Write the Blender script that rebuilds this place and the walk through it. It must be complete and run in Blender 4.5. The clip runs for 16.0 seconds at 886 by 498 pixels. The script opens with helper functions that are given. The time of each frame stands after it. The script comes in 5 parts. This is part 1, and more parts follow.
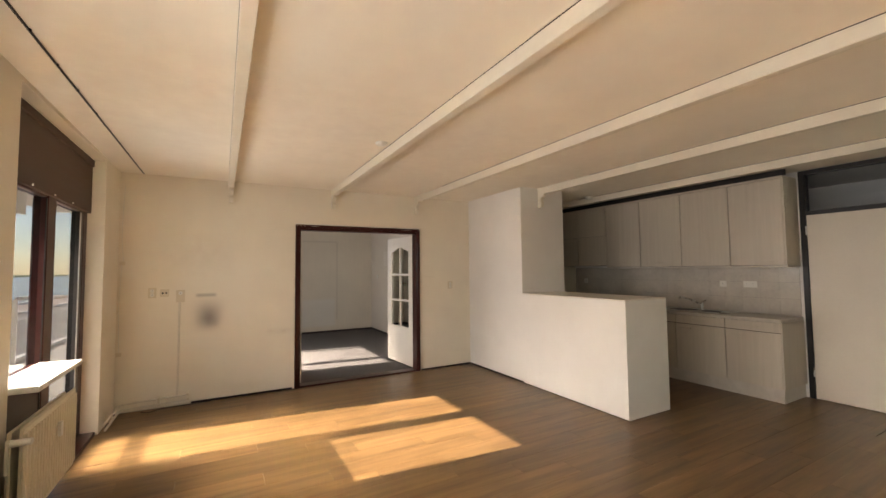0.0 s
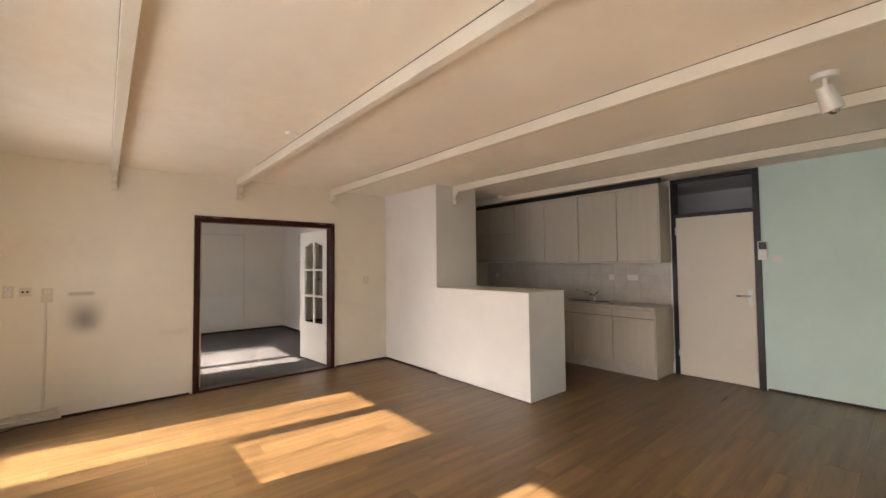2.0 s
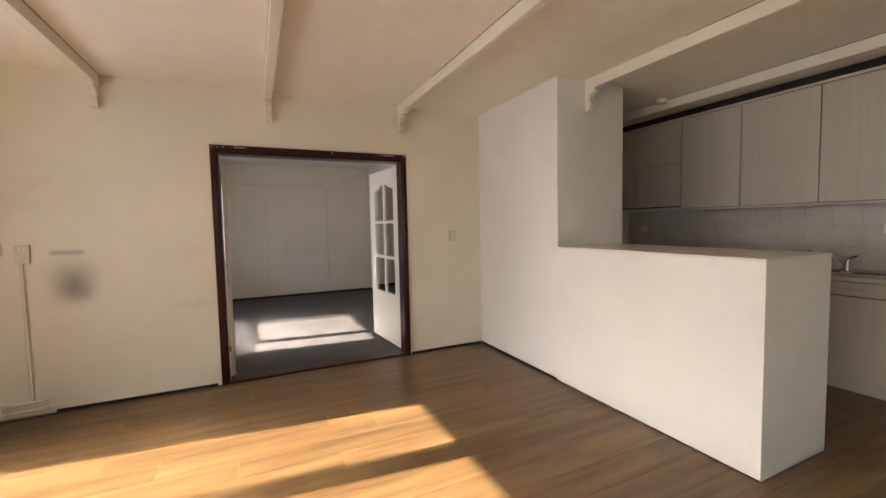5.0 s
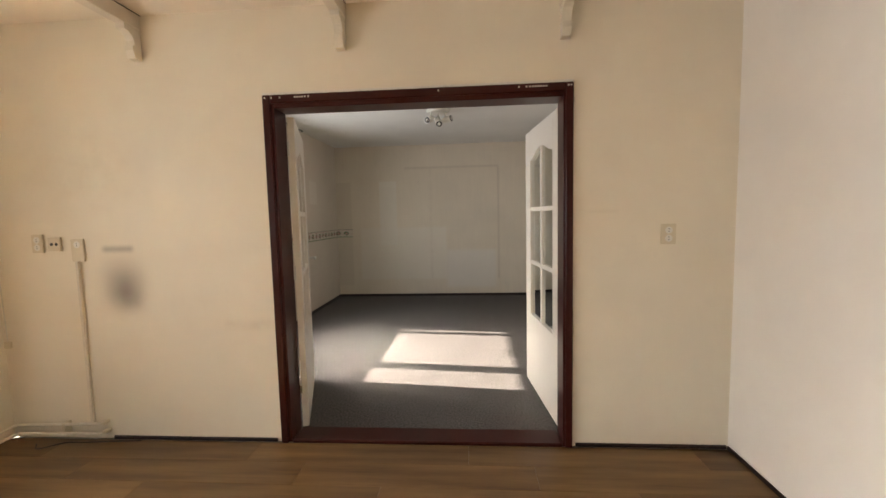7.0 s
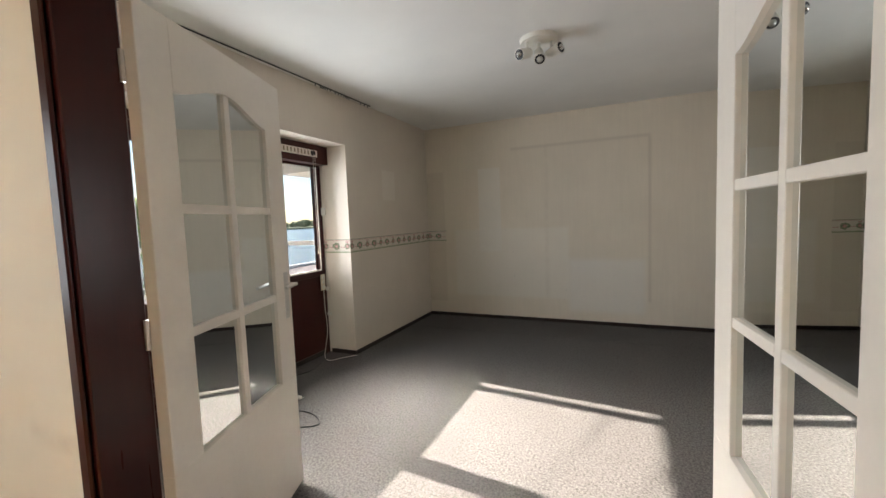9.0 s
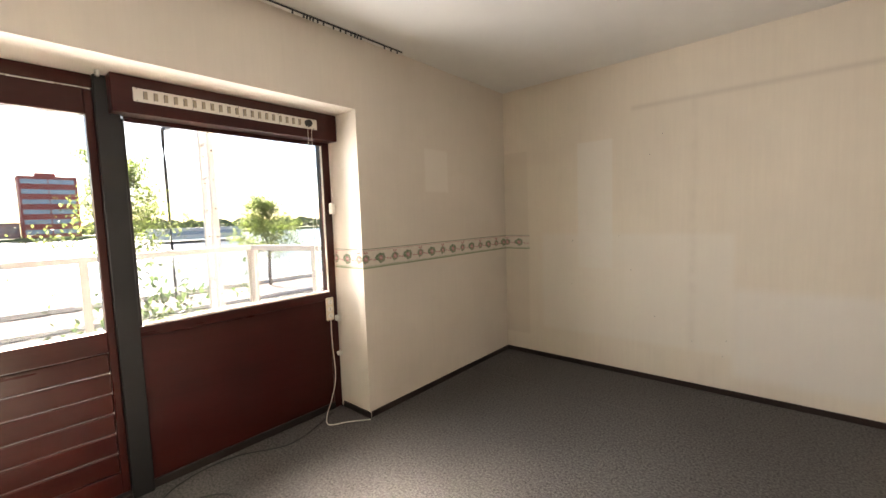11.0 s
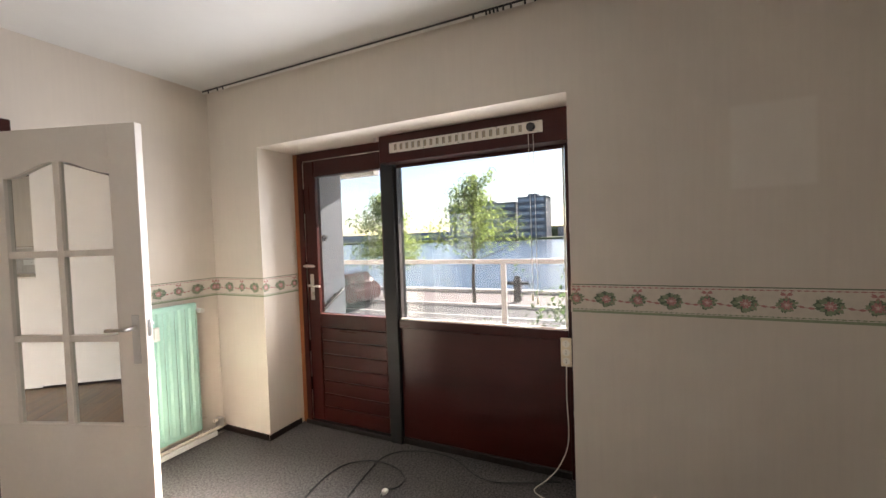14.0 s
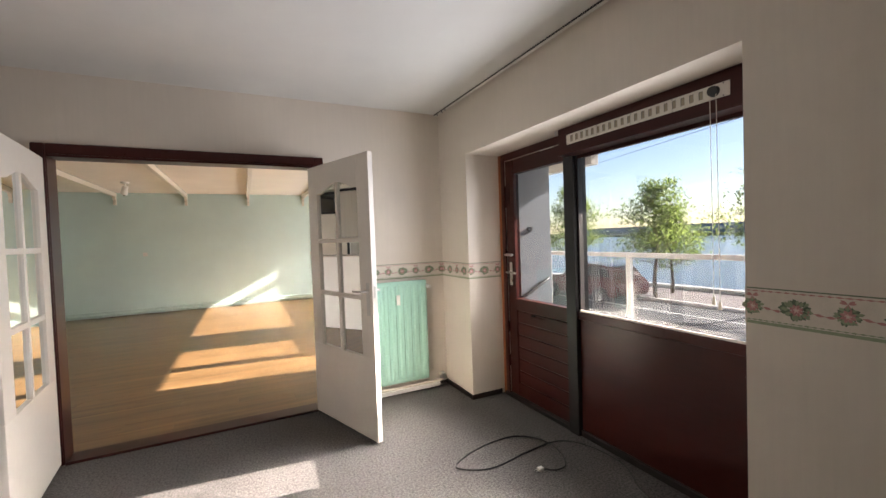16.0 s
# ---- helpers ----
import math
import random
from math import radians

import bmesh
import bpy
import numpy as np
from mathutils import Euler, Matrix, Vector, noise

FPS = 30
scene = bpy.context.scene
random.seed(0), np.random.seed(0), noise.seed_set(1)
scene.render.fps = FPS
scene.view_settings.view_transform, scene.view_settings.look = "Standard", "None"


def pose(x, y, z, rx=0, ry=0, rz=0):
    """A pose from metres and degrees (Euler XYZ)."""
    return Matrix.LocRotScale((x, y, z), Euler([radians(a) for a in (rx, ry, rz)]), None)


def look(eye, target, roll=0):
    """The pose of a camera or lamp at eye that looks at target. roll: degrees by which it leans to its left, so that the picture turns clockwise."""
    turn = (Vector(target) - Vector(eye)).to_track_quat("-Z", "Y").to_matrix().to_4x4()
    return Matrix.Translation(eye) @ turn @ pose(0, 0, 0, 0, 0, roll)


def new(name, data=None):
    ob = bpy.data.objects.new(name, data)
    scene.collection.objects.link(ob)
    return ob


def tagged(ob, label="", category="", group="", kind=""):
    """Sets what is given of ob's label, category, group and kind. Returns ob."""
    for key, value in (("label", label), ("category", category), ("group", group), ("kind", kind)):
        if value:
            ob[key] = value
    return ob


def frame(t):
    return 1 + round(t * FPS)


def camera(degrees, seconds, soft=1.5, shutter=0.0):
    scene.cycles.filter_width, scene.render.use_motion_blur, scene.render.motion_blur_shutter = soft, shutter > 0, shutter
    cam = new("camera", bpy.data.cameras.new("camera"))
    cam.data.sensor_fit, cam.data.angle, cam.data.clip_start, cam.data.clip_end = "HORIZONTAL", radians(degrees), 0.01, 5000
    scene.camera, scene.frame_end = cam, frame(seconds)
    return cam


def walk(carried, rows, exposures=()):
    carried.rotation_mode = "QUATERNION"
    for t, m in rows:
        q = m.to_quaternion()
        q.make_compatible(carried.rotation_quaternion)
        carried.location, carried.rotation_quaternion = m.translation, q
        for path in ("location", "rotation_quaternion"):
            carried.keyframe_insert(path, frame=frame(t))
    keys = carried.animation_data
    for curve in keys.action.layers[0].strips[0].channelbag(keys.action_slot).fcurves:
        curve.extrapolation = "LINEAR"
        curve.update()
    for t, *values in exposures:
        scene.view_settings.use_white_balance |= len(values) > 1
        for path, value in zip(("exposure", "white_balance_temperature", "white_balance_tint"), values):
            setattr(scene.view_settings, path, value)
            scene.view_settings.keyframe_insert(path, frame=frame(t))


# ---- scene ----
cam = camera(95.6, 16.0)
EXPOSURE = [(0.0, 2.75, 7700, 18), (3.0, 2.75, 7000, 20), (6.0, 2.85, 7300, 17), (7.0, 3.05, 7500, 16), (8.0, 3.05, 7500, 17), (9.0, 3.1, 6900, 13), (11.5, 4.0, 7900, 20), (12.0, 3.95, 7900, 22), (12.5, 3.8, 7700, 23), (13.5, 3.5, 7100, 19), (14.0, 3.2, 7100, 19), (14.5, 3.05, 6900, 18), (16.0, 2.9, 7000, 19)]
SKY, SUN_W = 0.05, 5.0
PATH = [
    (0, (0.995, -5.499, 1.493), (1.955, -3.748, 1.597), -0.6),
    (0.5, (0.993, -5.557, 1.505), (2.073, -3.877, 1.604), -0.6),
    (1, (1.009, -5.584, 1.496), (2.183, -3.968, 1.596), -0.7),
    (1.5, (1.003, -5.585, 1.494), (2.247, -4.022, 1.591), -0.6),
    (2, (1.005, -5.577, 1.491), (2.293, -4.049, 1.567), -0.6),
    (2.5, (1.029, -5.533, 1.472), (2.339, -4.022, 1.499), -0.6),
    (3, (1.155, -5.366, 1.446), (2.463, -3.854, 1.412), -0.6),
    (5.5, (2.418, -3.603, 1.383), (3.05, -1.71, 1.25), -1.3),
    (6, (2.655, -3.197, 1.385), (3.056, -1.243, 1.241), -1.4),
    (6.5, (2.868, -2.766, 1.386), (3.005, -0.777, 1.225), -1.3),
    (7, (3.019, -2.343, 1.387), (2.88, -0.355, 1.223), -1.3),
    (7.5, (3.141, -1.894, 1.399), (2.742, 0.059, 1.236), -1.4),
    (8, (3.176, -1.453, 1.388), (2.575, 0.448, 1.229), -1.8),
    (8.5, (3.221, -1.02, 1.367), (2.479, 0.831, 1.215), -2.2),
    (9, (3.183, -0.581, 1.357), (2.376, 1.243, 1.208), -2.2),
    (11.5, (2.88, 1.4, 1.396), (1.344, 2.672, 1.243), -2.0),
    (12, (2.899, 1.748, 1.405), (1.13, 2.672, 1.265), -2.1),
    (12.5, (2.952, 2.112, 1.394), (1.015, 2.601, 1.299), -2.3),
    (13, (2.958, 2.439, 1.435), (0.961, 2.467, 1.345), -2.2),
    (13.5, (2.876, 2.74, 1.449), (0.922, 2.315, 1.381), -2.2),
    (14, (2.739, 3.028, 1.443), (0.934, 2.17, 1.381), -2.0),
    (14.5, (2.605, 3.249, 1.434), (1.022, 2.028, 1.374), -1.7),
    (15, (2.495, 3.403, 1.431), (1.155, 1.92, 1.375), -1.8),
    (15.5, (2.417, 3.557, 1.434), (1.341, 1.872, 1.375), -1.9),
    (16, (2.415, 3.618, 1.417), (1.532, 1.824, 1.361), -2.0),
]
walk(cam, [(t, look(e, g, r)) for t, e, g, r in PATH], EXPOSURE)

# ---- light ----
SUN = Vector((1.0, -0.106, -0.505))
world = bpy.data.worlds.new("sky")
scene.world = world
world.use_nodes = True
wn = world.node_tree
sky = wn.nodes.new("ShaderNodeTexSky")
sky.sky_type = "NISHITA"
sky.sun_disc = False
sky.sun_elevation = radians(26.7)
sky.sun_rotation = radians(-83.9)
sky.air_density, sky.dust_density, sky.ozone_density = 1.0, 0.3, 2.0
wn.nodes["Background"].inputs[1].default_value = SKY
wn.links.new(sky.outputs[0], wn.nodes["Background"].inputs[0])
sun = new("sun", bpy.data.lights.new("sun", "SUN"))
sun.data.energy, sun.data.angle, sun.data.color = SUN_W, radians(0.53), (1.0, 0.945, 0.86)
sun.rotation_mode = "QUATERNION"
sun.rotation_quaternion = SUN.to_track_quat("-Z", "Y")



def skylight(name, x, y0, y1, z0, z1, watts, opening=130):
    """The sky's light in a window's opening, facing into the room."""
    a = bpy.data.lights.new(name, "AREA")
    a.shape, a.size, a.size_y = "RECTANGLE", y1 - y0, z1 - z0
    a.spread = radians(opening)
    a.energy, a.color = watts, (0.82, 0.91, 1.0)
    ob = new(name, a)
    ob.matrix_world = look((x, (y0 + y1) / 2, (z0 + z1) / 2), (x + 1, (y0 + y1) / 2, (z0 + z1) / 2))


skylight("window_light", -0.09, -6.85, -3.25, 0.9, 2.03, 4.2)
skylight("window_light", -0.08, -2.32, -0.80, 0.9, 2.03, 2.0)
skylight("window_light", 0.46, 0.83, 2.62, 0.9, 1.90, 4.2, 150)

# ---- materials ----


def nodes_of(name):
    m = bpy.data.materials.new(name)
    m.use_nodes = True
    return m, m.node_tree, m.node_tree.nodes["Principled BSDF"]


def link(nt, a, b):
    nt.links.new(a, b)


def math_node(nt, op, a, b=None, c=None):
    n = nt.nodes.new("ShaderNodeMath")
    n.operation = op
    for i, v in enumerate((a, b, c)):
        if v is None:
            continue
        if isinstance(v, (int, float)):
            n.inputs[i].default_value = v
        else:
            link(nt, v, n.inputs[i])
    return n.outputs[0]


def mix_col(nt, fac, a, b, mode="MIX"):
    n = nt.nodes.new("ShaderNodeMix")
    n.data_type, n.blend_type = "RGBA", mode
    for i, v in ((0, fac), (6, a), (7, b)):
        if isinstance(v, (int, float)):
            n.inputs[i].default_value = v
        elif isinstance(v, (tuple, list)):
            n.inputs[i].default_value = (*v, 1)
        else:
            link(nt, v, n.inputs[i])
    return n.outputs[2]


def coords(nt, kind="world", scale=(1, 1, 1)):
    if kind == "world":
        src = nt.nodes.new("ShaderNodeNewGeometry").outputs["Position"]
    else:
        src = nt.nodes.new("ShaderNodeTexCoord").outputs["Object"]
    m = nt.nodes.new("ShaderNodeMapping")
    m.inputs["Scale"].default_value = scale
    link(nt, src, m.inputs["Vector"])
    return m.outputs[0]


def noise_node(nt, vec, scale, detail=3, rough=0.55):
    n = nt.nodes.new("ShaderNodeTexNoise")
    n.inputs["Scale"].default_value = scale
    n.inputs["Detail"].default_value = detail
    n.inputs["Roughness"].default_value = rough
    link(nt, vec, n.inputs["Vector"])
    return n.outputs["Fac"]


def spread(nt, v, lo, hi):
    n = nt.nodes.new("ShaderNodeMapRange")
    n.inputs[1].default_value, n.inputs[2].default_value = lo, hi
    link(nt, v, n.inputs[0])
    return n.outputs[0]


def smooth(nt, v, lo, hi):
    n = nt.nodes.new("ShaderNodeMapRange")
    n.interpolation_type = "SMOOTHSTEP"
    n.inputs[1].default_value, n.inputs[2].default_value = lo, hi
    link(nt, v, n.inputs[0])
    return n.outputs[0]


def bump(nt, bsdf, height, strength, distance=0.002):
    b = nt.nodes.new("ShaderNodeBump")
    b.inputs["Strength"].default_value = strength
    b.inputs["Distance"].default_value = distance
    link(nt, height, b.inputs["Height"])
    link(nt, b.outputs[0], bsdf.inputs["Normal"])


def shade(c, k):
    return tuple(min(1, v * k) for v in c)


def paint(name, col, rough=0.6, var=0.06, big=1.2, fine=60, relief=0.15, metal=0.0, stretch=(1, 1, 1), kind="world", tint=None):
    """Paint, plastic, metal or plaster: a base colour that drifts at two scales, with fine relief."""
    m, nt, b = nodes_of(name)
    v = coords(nt, kind, stretch)
    n1, n2 = noise_node(nt, v, big, 4), noise_node(nt, v, fine, 3)
    f = math_node(nt, "ADD", math_node(nt, "MULTIPLY", spread(nt, n1, 0.3, 0.7), 0.65), math_node(nt, "MULTIPLY", spread(nt, n2, 0.3, 0.7), 0.35))
    c = mix_col(nt, f, tint or shade(col, 1 - var), shade(col, 1 + var))
    link(nt, c, b.inputs["Base Color"])
    r = nt.nodes.new("ShaderNodeMapRange")
    r.inputs[3].default_value, r.inputs[4].default_value = max(0.03, rough - 0.07), min(1, rough + 0.07)
    link(nt, n1, r.inputs[0])
    link(nt, r.outputs[0], b.inputs["Roughness"])
    b.inputs["Metallic"].default_value = metal
    if relief:
        bump(nt, b, n2, relief)
    return m


def window_mask(nt, u, v, u0, u1, v0, v1, soft=0.02):
    """1 inside a rectangle of the plane, with soft edges."""
    f = math_node(nt, "MULTIPLY", smooth(nt, u, u0 - soft, u0 + soft), math_node(nt, "SUBTRACT", 1, smooth(nt, u, u1 - soft, u1 + soft)))
    g = math_node(nt, "MULTIPLY", smooth(nt, v, v0 - soft, v0 + soft), math_node(nt, "SUBTRACT", 1, smooth(nt, v, v1 - soft, v1 + soft)))
    return math_node(nt, "MULTIPLY", f, g)


def plaster(name, col, marks=(), streak=0.0, rough=0.75):
    """Painted or papered wall: blotches, fine grain, vertical streaks; marks: (axis, u0, u1, z0, z1, soft, colour, amount)."""
    m, nt, b = nodes_of(name)
    p = coords(nt)
    n1, n2 = noise_node(nt, p, 0.9, 5, 0.6), noise_node(nt, p, 45, 4)
    c = mix_col(nt, spread(nt, n1, 0.3, 0.7), shade(col, 0.94), shade(col, 1.05))
    if streak:
        s = noise_node(nt, coords(nt, "world", (16, 16, 0.7)), 3, 5, 0.7)
        c = mix_col(nt, math_node(nt, "MULTIPLY", spread(nt, s, 0.35, 0.75), streak), c, shade(col, 0.72))
    sep = nt.nodes.new("ShaderNodeSeparateXYZ")
    link(nt, coords(nt), sep.inputs[0])
    blot = spread(nt, noise_node(nt, p, 9, 4), 0.25, 0.65)
    for axis, u0, u1, z0, z1, soft, mc, amount in marks:
        k = window_mask(nt, sep.outputs["XYZ".index(axis)], sep.outputs[2], u0, u1, z0, z1, soft)
        if amount < 0.5:
            k = math_node(nt, "MULTIPLY", k, blot)
        c = mix_col(nt, math_node(nt, "MULTIPLY", k, amount), c, mc)
    link(nt, c, b.inputs["Base Color"])
    b.inputs["Roughness"].default_value = rough
    bump(nt, b, n2, 0.25, 0.0015)
    return m


def wood(name, dark, light, rough, grain=(1, 14, 14), kind="object", gloss_var=0.08, contrast=1.0, each=0.25):
    """Timber or printed laminate with grain along the long axis; each piece shifts in tone."""
    m, nt, b = nodes_of(name)
    info = nt.nodes.new("ShaderNodeObjectInfo")
    tc = nt.nodes.new("ShaderNodeTexCoord") if kind == "object" else nt.nodes.new("ShaderNodeNewGeometry")
    add = nt.nodes.new("ShaderNodeVectorMath")
    add.operation = "ADD"
    link(nt, tc.outputs["Object" if kind == "object" else "Position"], add.inputs[0])
    comb = nt.nodes.new("ShaderNodeCombineXYZ")
    for i, k in enumerate((37.0, 19.0, 7.0)):
        link(nt, math_node(nt, "MULTIPLY", info.outputs["Random"], k), comb.inputs[i])
    link(nt, comb.outputs[0], add.inputs[1])
    mp = nt.nodes.new("ShaderNodeMapping")
    mp.inputs["Scale"].default_value = grain
    link(nt, add.outputs[0], mp.inputs[0])
    n1 = noise_node(nt, mp.outputs[0], 1.4, 3, 0.5)
    mp2 = nt.nodes.new("ShaderNodeMapping")
    mp2.inputs["Scale"].default_value = tuple(g * (1 if g == 1 else 6) for g in grain)
    link(nt, add.outputs[0], mp2.inputs[0])
    n2 = noise_node(nt, mp2.outputs[0], 1.6, 2, 0.5)
    f = math_node(nt, "ADD", math_node(nt, "MULTIPLY", spread(nt, n1, 0.5 - 0.25 / contrast, 0.5 + 0.25 / contrast), 0.65), math_node(nt, "MULTIPLY", n2, 0.35))
    c = mix_col(nt, f, dark, light)
    k = math_node(nt, "ADD", math_node(nt, "MULTIPLY", info.outputs["Random"], each), 1 - each / 2)
    hsv = nt.nodes.new("ShaderNodeHueSaturation")
    link(nt, k, hsv.inputs["Value"])
    link(nt, c, hsv.inputs["Color"])
    link(nt, hsv.outputs[0], b.inputs["Base Color"])
    r = nt.nodes.new("ShaderNodeMapRange")
    r.inputs[3].default_value, r.inputs[4].default_value = rough - gloss_var, rough + gloss_var
    link(nt, n1, r.inputs[0])
    link(nt, r.outputs[0], b.inputs["Roughness"])
    bump(nt, b, n2, 0.012, 0.0004)
    return m


def glass(name, tint=(1, 1, 1), rough=0.0):
    m, nt, b = nodes_of(name)
    b.inputs["Base Color"].default_value = (*tint, 1)
    b.inputs["Roughness"].default_value = rough
    b.inputs["Transmission Weight"].default_value = 1.0
    b.inputs["IOR"].default_value = 1.45
    return m


def mirror(name):
    m, nt, b = nodes_of(name)
    b.inputs["Base Color"].default_value = (0.80, 0.83, 0.82, 1)
    b.inputs["Metallic"].default_value = 1.0
    b.inputs["Roughness"].default_value = 0.004
    return m


def milky_glass(name, amount, col):
    m, nt, b = nodes_of(name)
    b.inputs["Base Color"].default_value = (*col, 1)
    b.inputs["Roughness"].default_value = 0.25
    t = nt.nodes.new("ShaderNodeBsdfTransparent")
    mx = nt.nodes.new("ShaderNodeMixShader")
    n = noise_node(nt, coords(nt), 1.5, 4)
    link(nt, math_node(nt, "MULTIPLY", math_node(nt, "ADD", n, 0.5), amount), mx.inputs[0])
    link(nt, t.outputs[0], mx.inputs[1])
    link(nt, b.outputs[0], mx.inputs[2])
    link(nt, mx.outputs[0], nt.nodes["Material Output"].inputs[0])
    return m


SOOT = (0.20, 0.17, 0.15)
M_WALL = plaster("cream_wall_paint", (0.79, 0.72, 0.60), [
    ("X", 0.73, 0.93, 1.215, 1.24, 0.025, SOOT, 0.68), ("X", 0.79, 0.93, 0.88, 1.04, 0.09, SOOT, 0.72), ("X", 0.84, 0.95, 0.865, 0.95, 0.03, SOOT, 0.3),
    ("X", 0.74, 0.97, 0.86, 1.14, 0.11, SOOT, 0.5), ("X", 1.5, 1.8, 0.72, 0.77, 0.03, (0.45, 0.33, 0.25), 0.3),
    ("X", 0.35, 1.0, 1.5, 1.9, 0.2, (0.6, 0.5, 0.38), 0.25), ("X", 3.68, 3.86, 1.385, 1.40, 0.012, (0.5, 0.42, 0.33), 0.3)])
M_WHITE_WALL = plaster("white_wall_paint", (0.80, 0.77, 0.73))
M_MINT = plaster("pale_mint_wall_paint", (0.57, 0.71, 0.665))
M_CEIL = plaster("ceiling_paint", (0.85, 0.785, 0.68), [("Y", -3.2, -1.2, 2.4, 2.8, 0.8, (0.55, 0.45, 0.36), 0.3)], rough=0.85)
M_CEIL2 = plaster("white_ceiling_paint", (0.74, 0.73, 0.70), rough=0.85)
LIGHT_PAPER = (0.78, 0.73, 0.66)
PAPER_LINE = (0.53, 0.46, 0.39)
M_PAPER = plaster("cream_fibre_wallpaper", (0.69, 0.62, 0.54), [
    ("Y", 3.40, 3.68, 1.60, 1.94, 0.012, LIGHT_PAPER, 0.5)], streak=0.15)
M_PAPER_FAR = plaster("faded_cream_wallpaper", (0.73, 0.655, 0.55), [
    ("X", 1.45, 1.75, 0.9, 2.0, 0.01, (0.76, 0.73, 0.67), 0.6), ("X", 1.1, 2.6, 0.3, 1.2, 0.03, (0.76, 0.72, 0.65), 0.55),
    ("X", 2.6, 3.45, 0.15, 0.8, 0.05, (0.75, 0.73, 0.70), 0.5),
    ("X", 1.9, 3.5, 2.20, 2.23, 0.02, PAPER_LINE, 0.55), ("X", 3.48, 3.51, 0.3, 2.2, 0.015, PAPER_LINE, 0.5),
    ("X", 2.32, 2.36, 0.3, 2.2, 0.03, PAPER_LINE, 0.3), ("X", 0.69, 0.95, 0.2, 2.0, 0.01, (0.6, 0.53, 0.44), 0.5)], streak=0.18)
M_BEAM = paint("cream_beam_paint", (0.74, 0.68, 0.57), 0.5, 0.05, 2, 30, 0.3)
M_PLANK = wood("oak_laminate", (0.060, 0.028, 0.010), (0.225, 0.134, 0.057), 0.29, (0.7, 9, 9), contrast=1.2, each=0.26, gloss_var=0.03)
M_PLANK.node_tree.nodes["Principled BSDF"].inputs["Specular IOR Level"].default_value = 0.35
M_MAHOGANY = paint("dark_mahogany_varnish", (0.040, 0.0058, 0.0040), 0.30, 0.22, 1.5, 9, 0.0, stretch=(7, 7, 0.6))
M_MAHOGANY_H = paint("dark_mahogany_varnish_level", (0.040, 0.0058, 0.0040), 0.30, 0.22, 1.5, 9, 0.0, stretch=(7, 0.6, 7))
for m in (M_MAHOGANY, M_MAHOGANY_H):
    m.node_tree.nodes["Principled BSDF"].inputs["Specular IOR Level"].default_value = 0.3
M_ORANGE_WOOD = wood("raw_orange_timber", (0.22, 0.07, 0.02), (0.36, 0.13, 0.04), 0.5, (9, 9, 0.7), "world", each=0.0)
M_DARK = paint("black_brown_paint", (0.013, 0.010, 0.009), 0.38, 0.2, 3, 60, 0.2)
M_STRIP = paint("black_rubber_strip", (0.004, 0.0045, 0.006), 0.5, 0.15, 4, 80, 0.1)
M_SKIRT = paint("dark_brown_skirting", (0.020, 0.010, 0.008), 0.45, 0.25, 4, 60, 0.2)
M_ROLLER = wood("brown_shutter_board", (0.045, 0.020, 0.011), (0.08, 0.038, 0.02), 0.55, (9, 0.7, 9), "world", each=0.0)
M_DOOR = paint("cream_gloss_paint", (0.77, 0.72, 0.65), 0.35, 0.04, 2, 40, 0.12)
M_BEIGE_DOOR = paint("beige_door_paint", (0.66, 0.59, 0.50), 0.45, 0.04, 1.5, 50, 0.1)
M_FRONT = wood("grey_beige_laminate", (0.50, 0.44, 0.36), (0.61, 0.54, 0.455), 0.42, (18, 18, 0.8), "world", each=0.05)
M_CARCASS = paint("dark_cabinet_gap", (0.09, 0.075, 0.06), 0.7, 0.1, 4, 60, 0.1)
M_TOP = paint("pale_grey_worktop", (0.55, 0.50, 0.44), 0.4, 0.12, 8, 200, 0.1)
M_TILE = paint("beige_wall_tile", (0.56, 0.51, 0.45), 0.22, 0.12, 6, 30, 0.05)
M_GROUT = paint("grey_grout", (0.36, 0.33, 0.30), 0.9, 0.1, 10, 100, 0.3)
M_WHITE = paint("white_plastic", (0.72, 0.70, 0.64), 0.35, 0.04, 5, 60, 0.05)
M_CREAM_PL = paint("yellowed_plastic", (0.66, 0.58, 0.44), 0.4, 0.06, 6, 60, 0.05)
M_SLOT = paint("shaded_slot", (0.33, 0.29, 0.22), 0.6, 0.1, 8, 60, 0.0)
M_BLACK = paint("black_plastic", (0.02, 0.02, 0.022), 0.4, 0.2, 5, 60, 0.05)
M_CHROME = paint("brushed_steel", (0.62, 0.61, 0.58), 0.28, 0.06, 4, 90, 0.05, 1.0)
M_RAD = paint("mint_radiator_enamel", (0.33, 0.57, 0.47), 0.35, 0.05, 3, 60, 0.05)
M_RAD_CREAM = paint("cream_radiator_enamel", (0.70, 0.62, 0.47), 0.4, 0.06, 3, 60, 0.05)
M_PIPE = paint("cream_pipe_paint", (0.68, 0.62, 0.52), 0.45, 0.1, 8, 60, 0.1)
M_SILL = paint("white_stone_sill", (0.72, 0.72, 0.68), 0.25, 0.06, 5, 80, 0.05)
M_CABLE = paint("black_cable", (0.015, 0.015, 0.016), 0.5, 0.2, 8, 80, 0.0)
M_WCABLE = paint("white_cable", (0.7, 0.67, 0.6), 0.5, 0.1, 8, 80, 0.0)
M_GLASS = glass("window_glass", (0.40, 0.425, 0.45))
M_MILKY = milky_glass("hazy_rail_glass", 0.08, (0.6, 0.66, 0.70))
M_DIM_GLASS = glass("dark_transom_glass", (0.75, 0.78, 0.80))
M_MIRROR = mirror("mirror_silver")
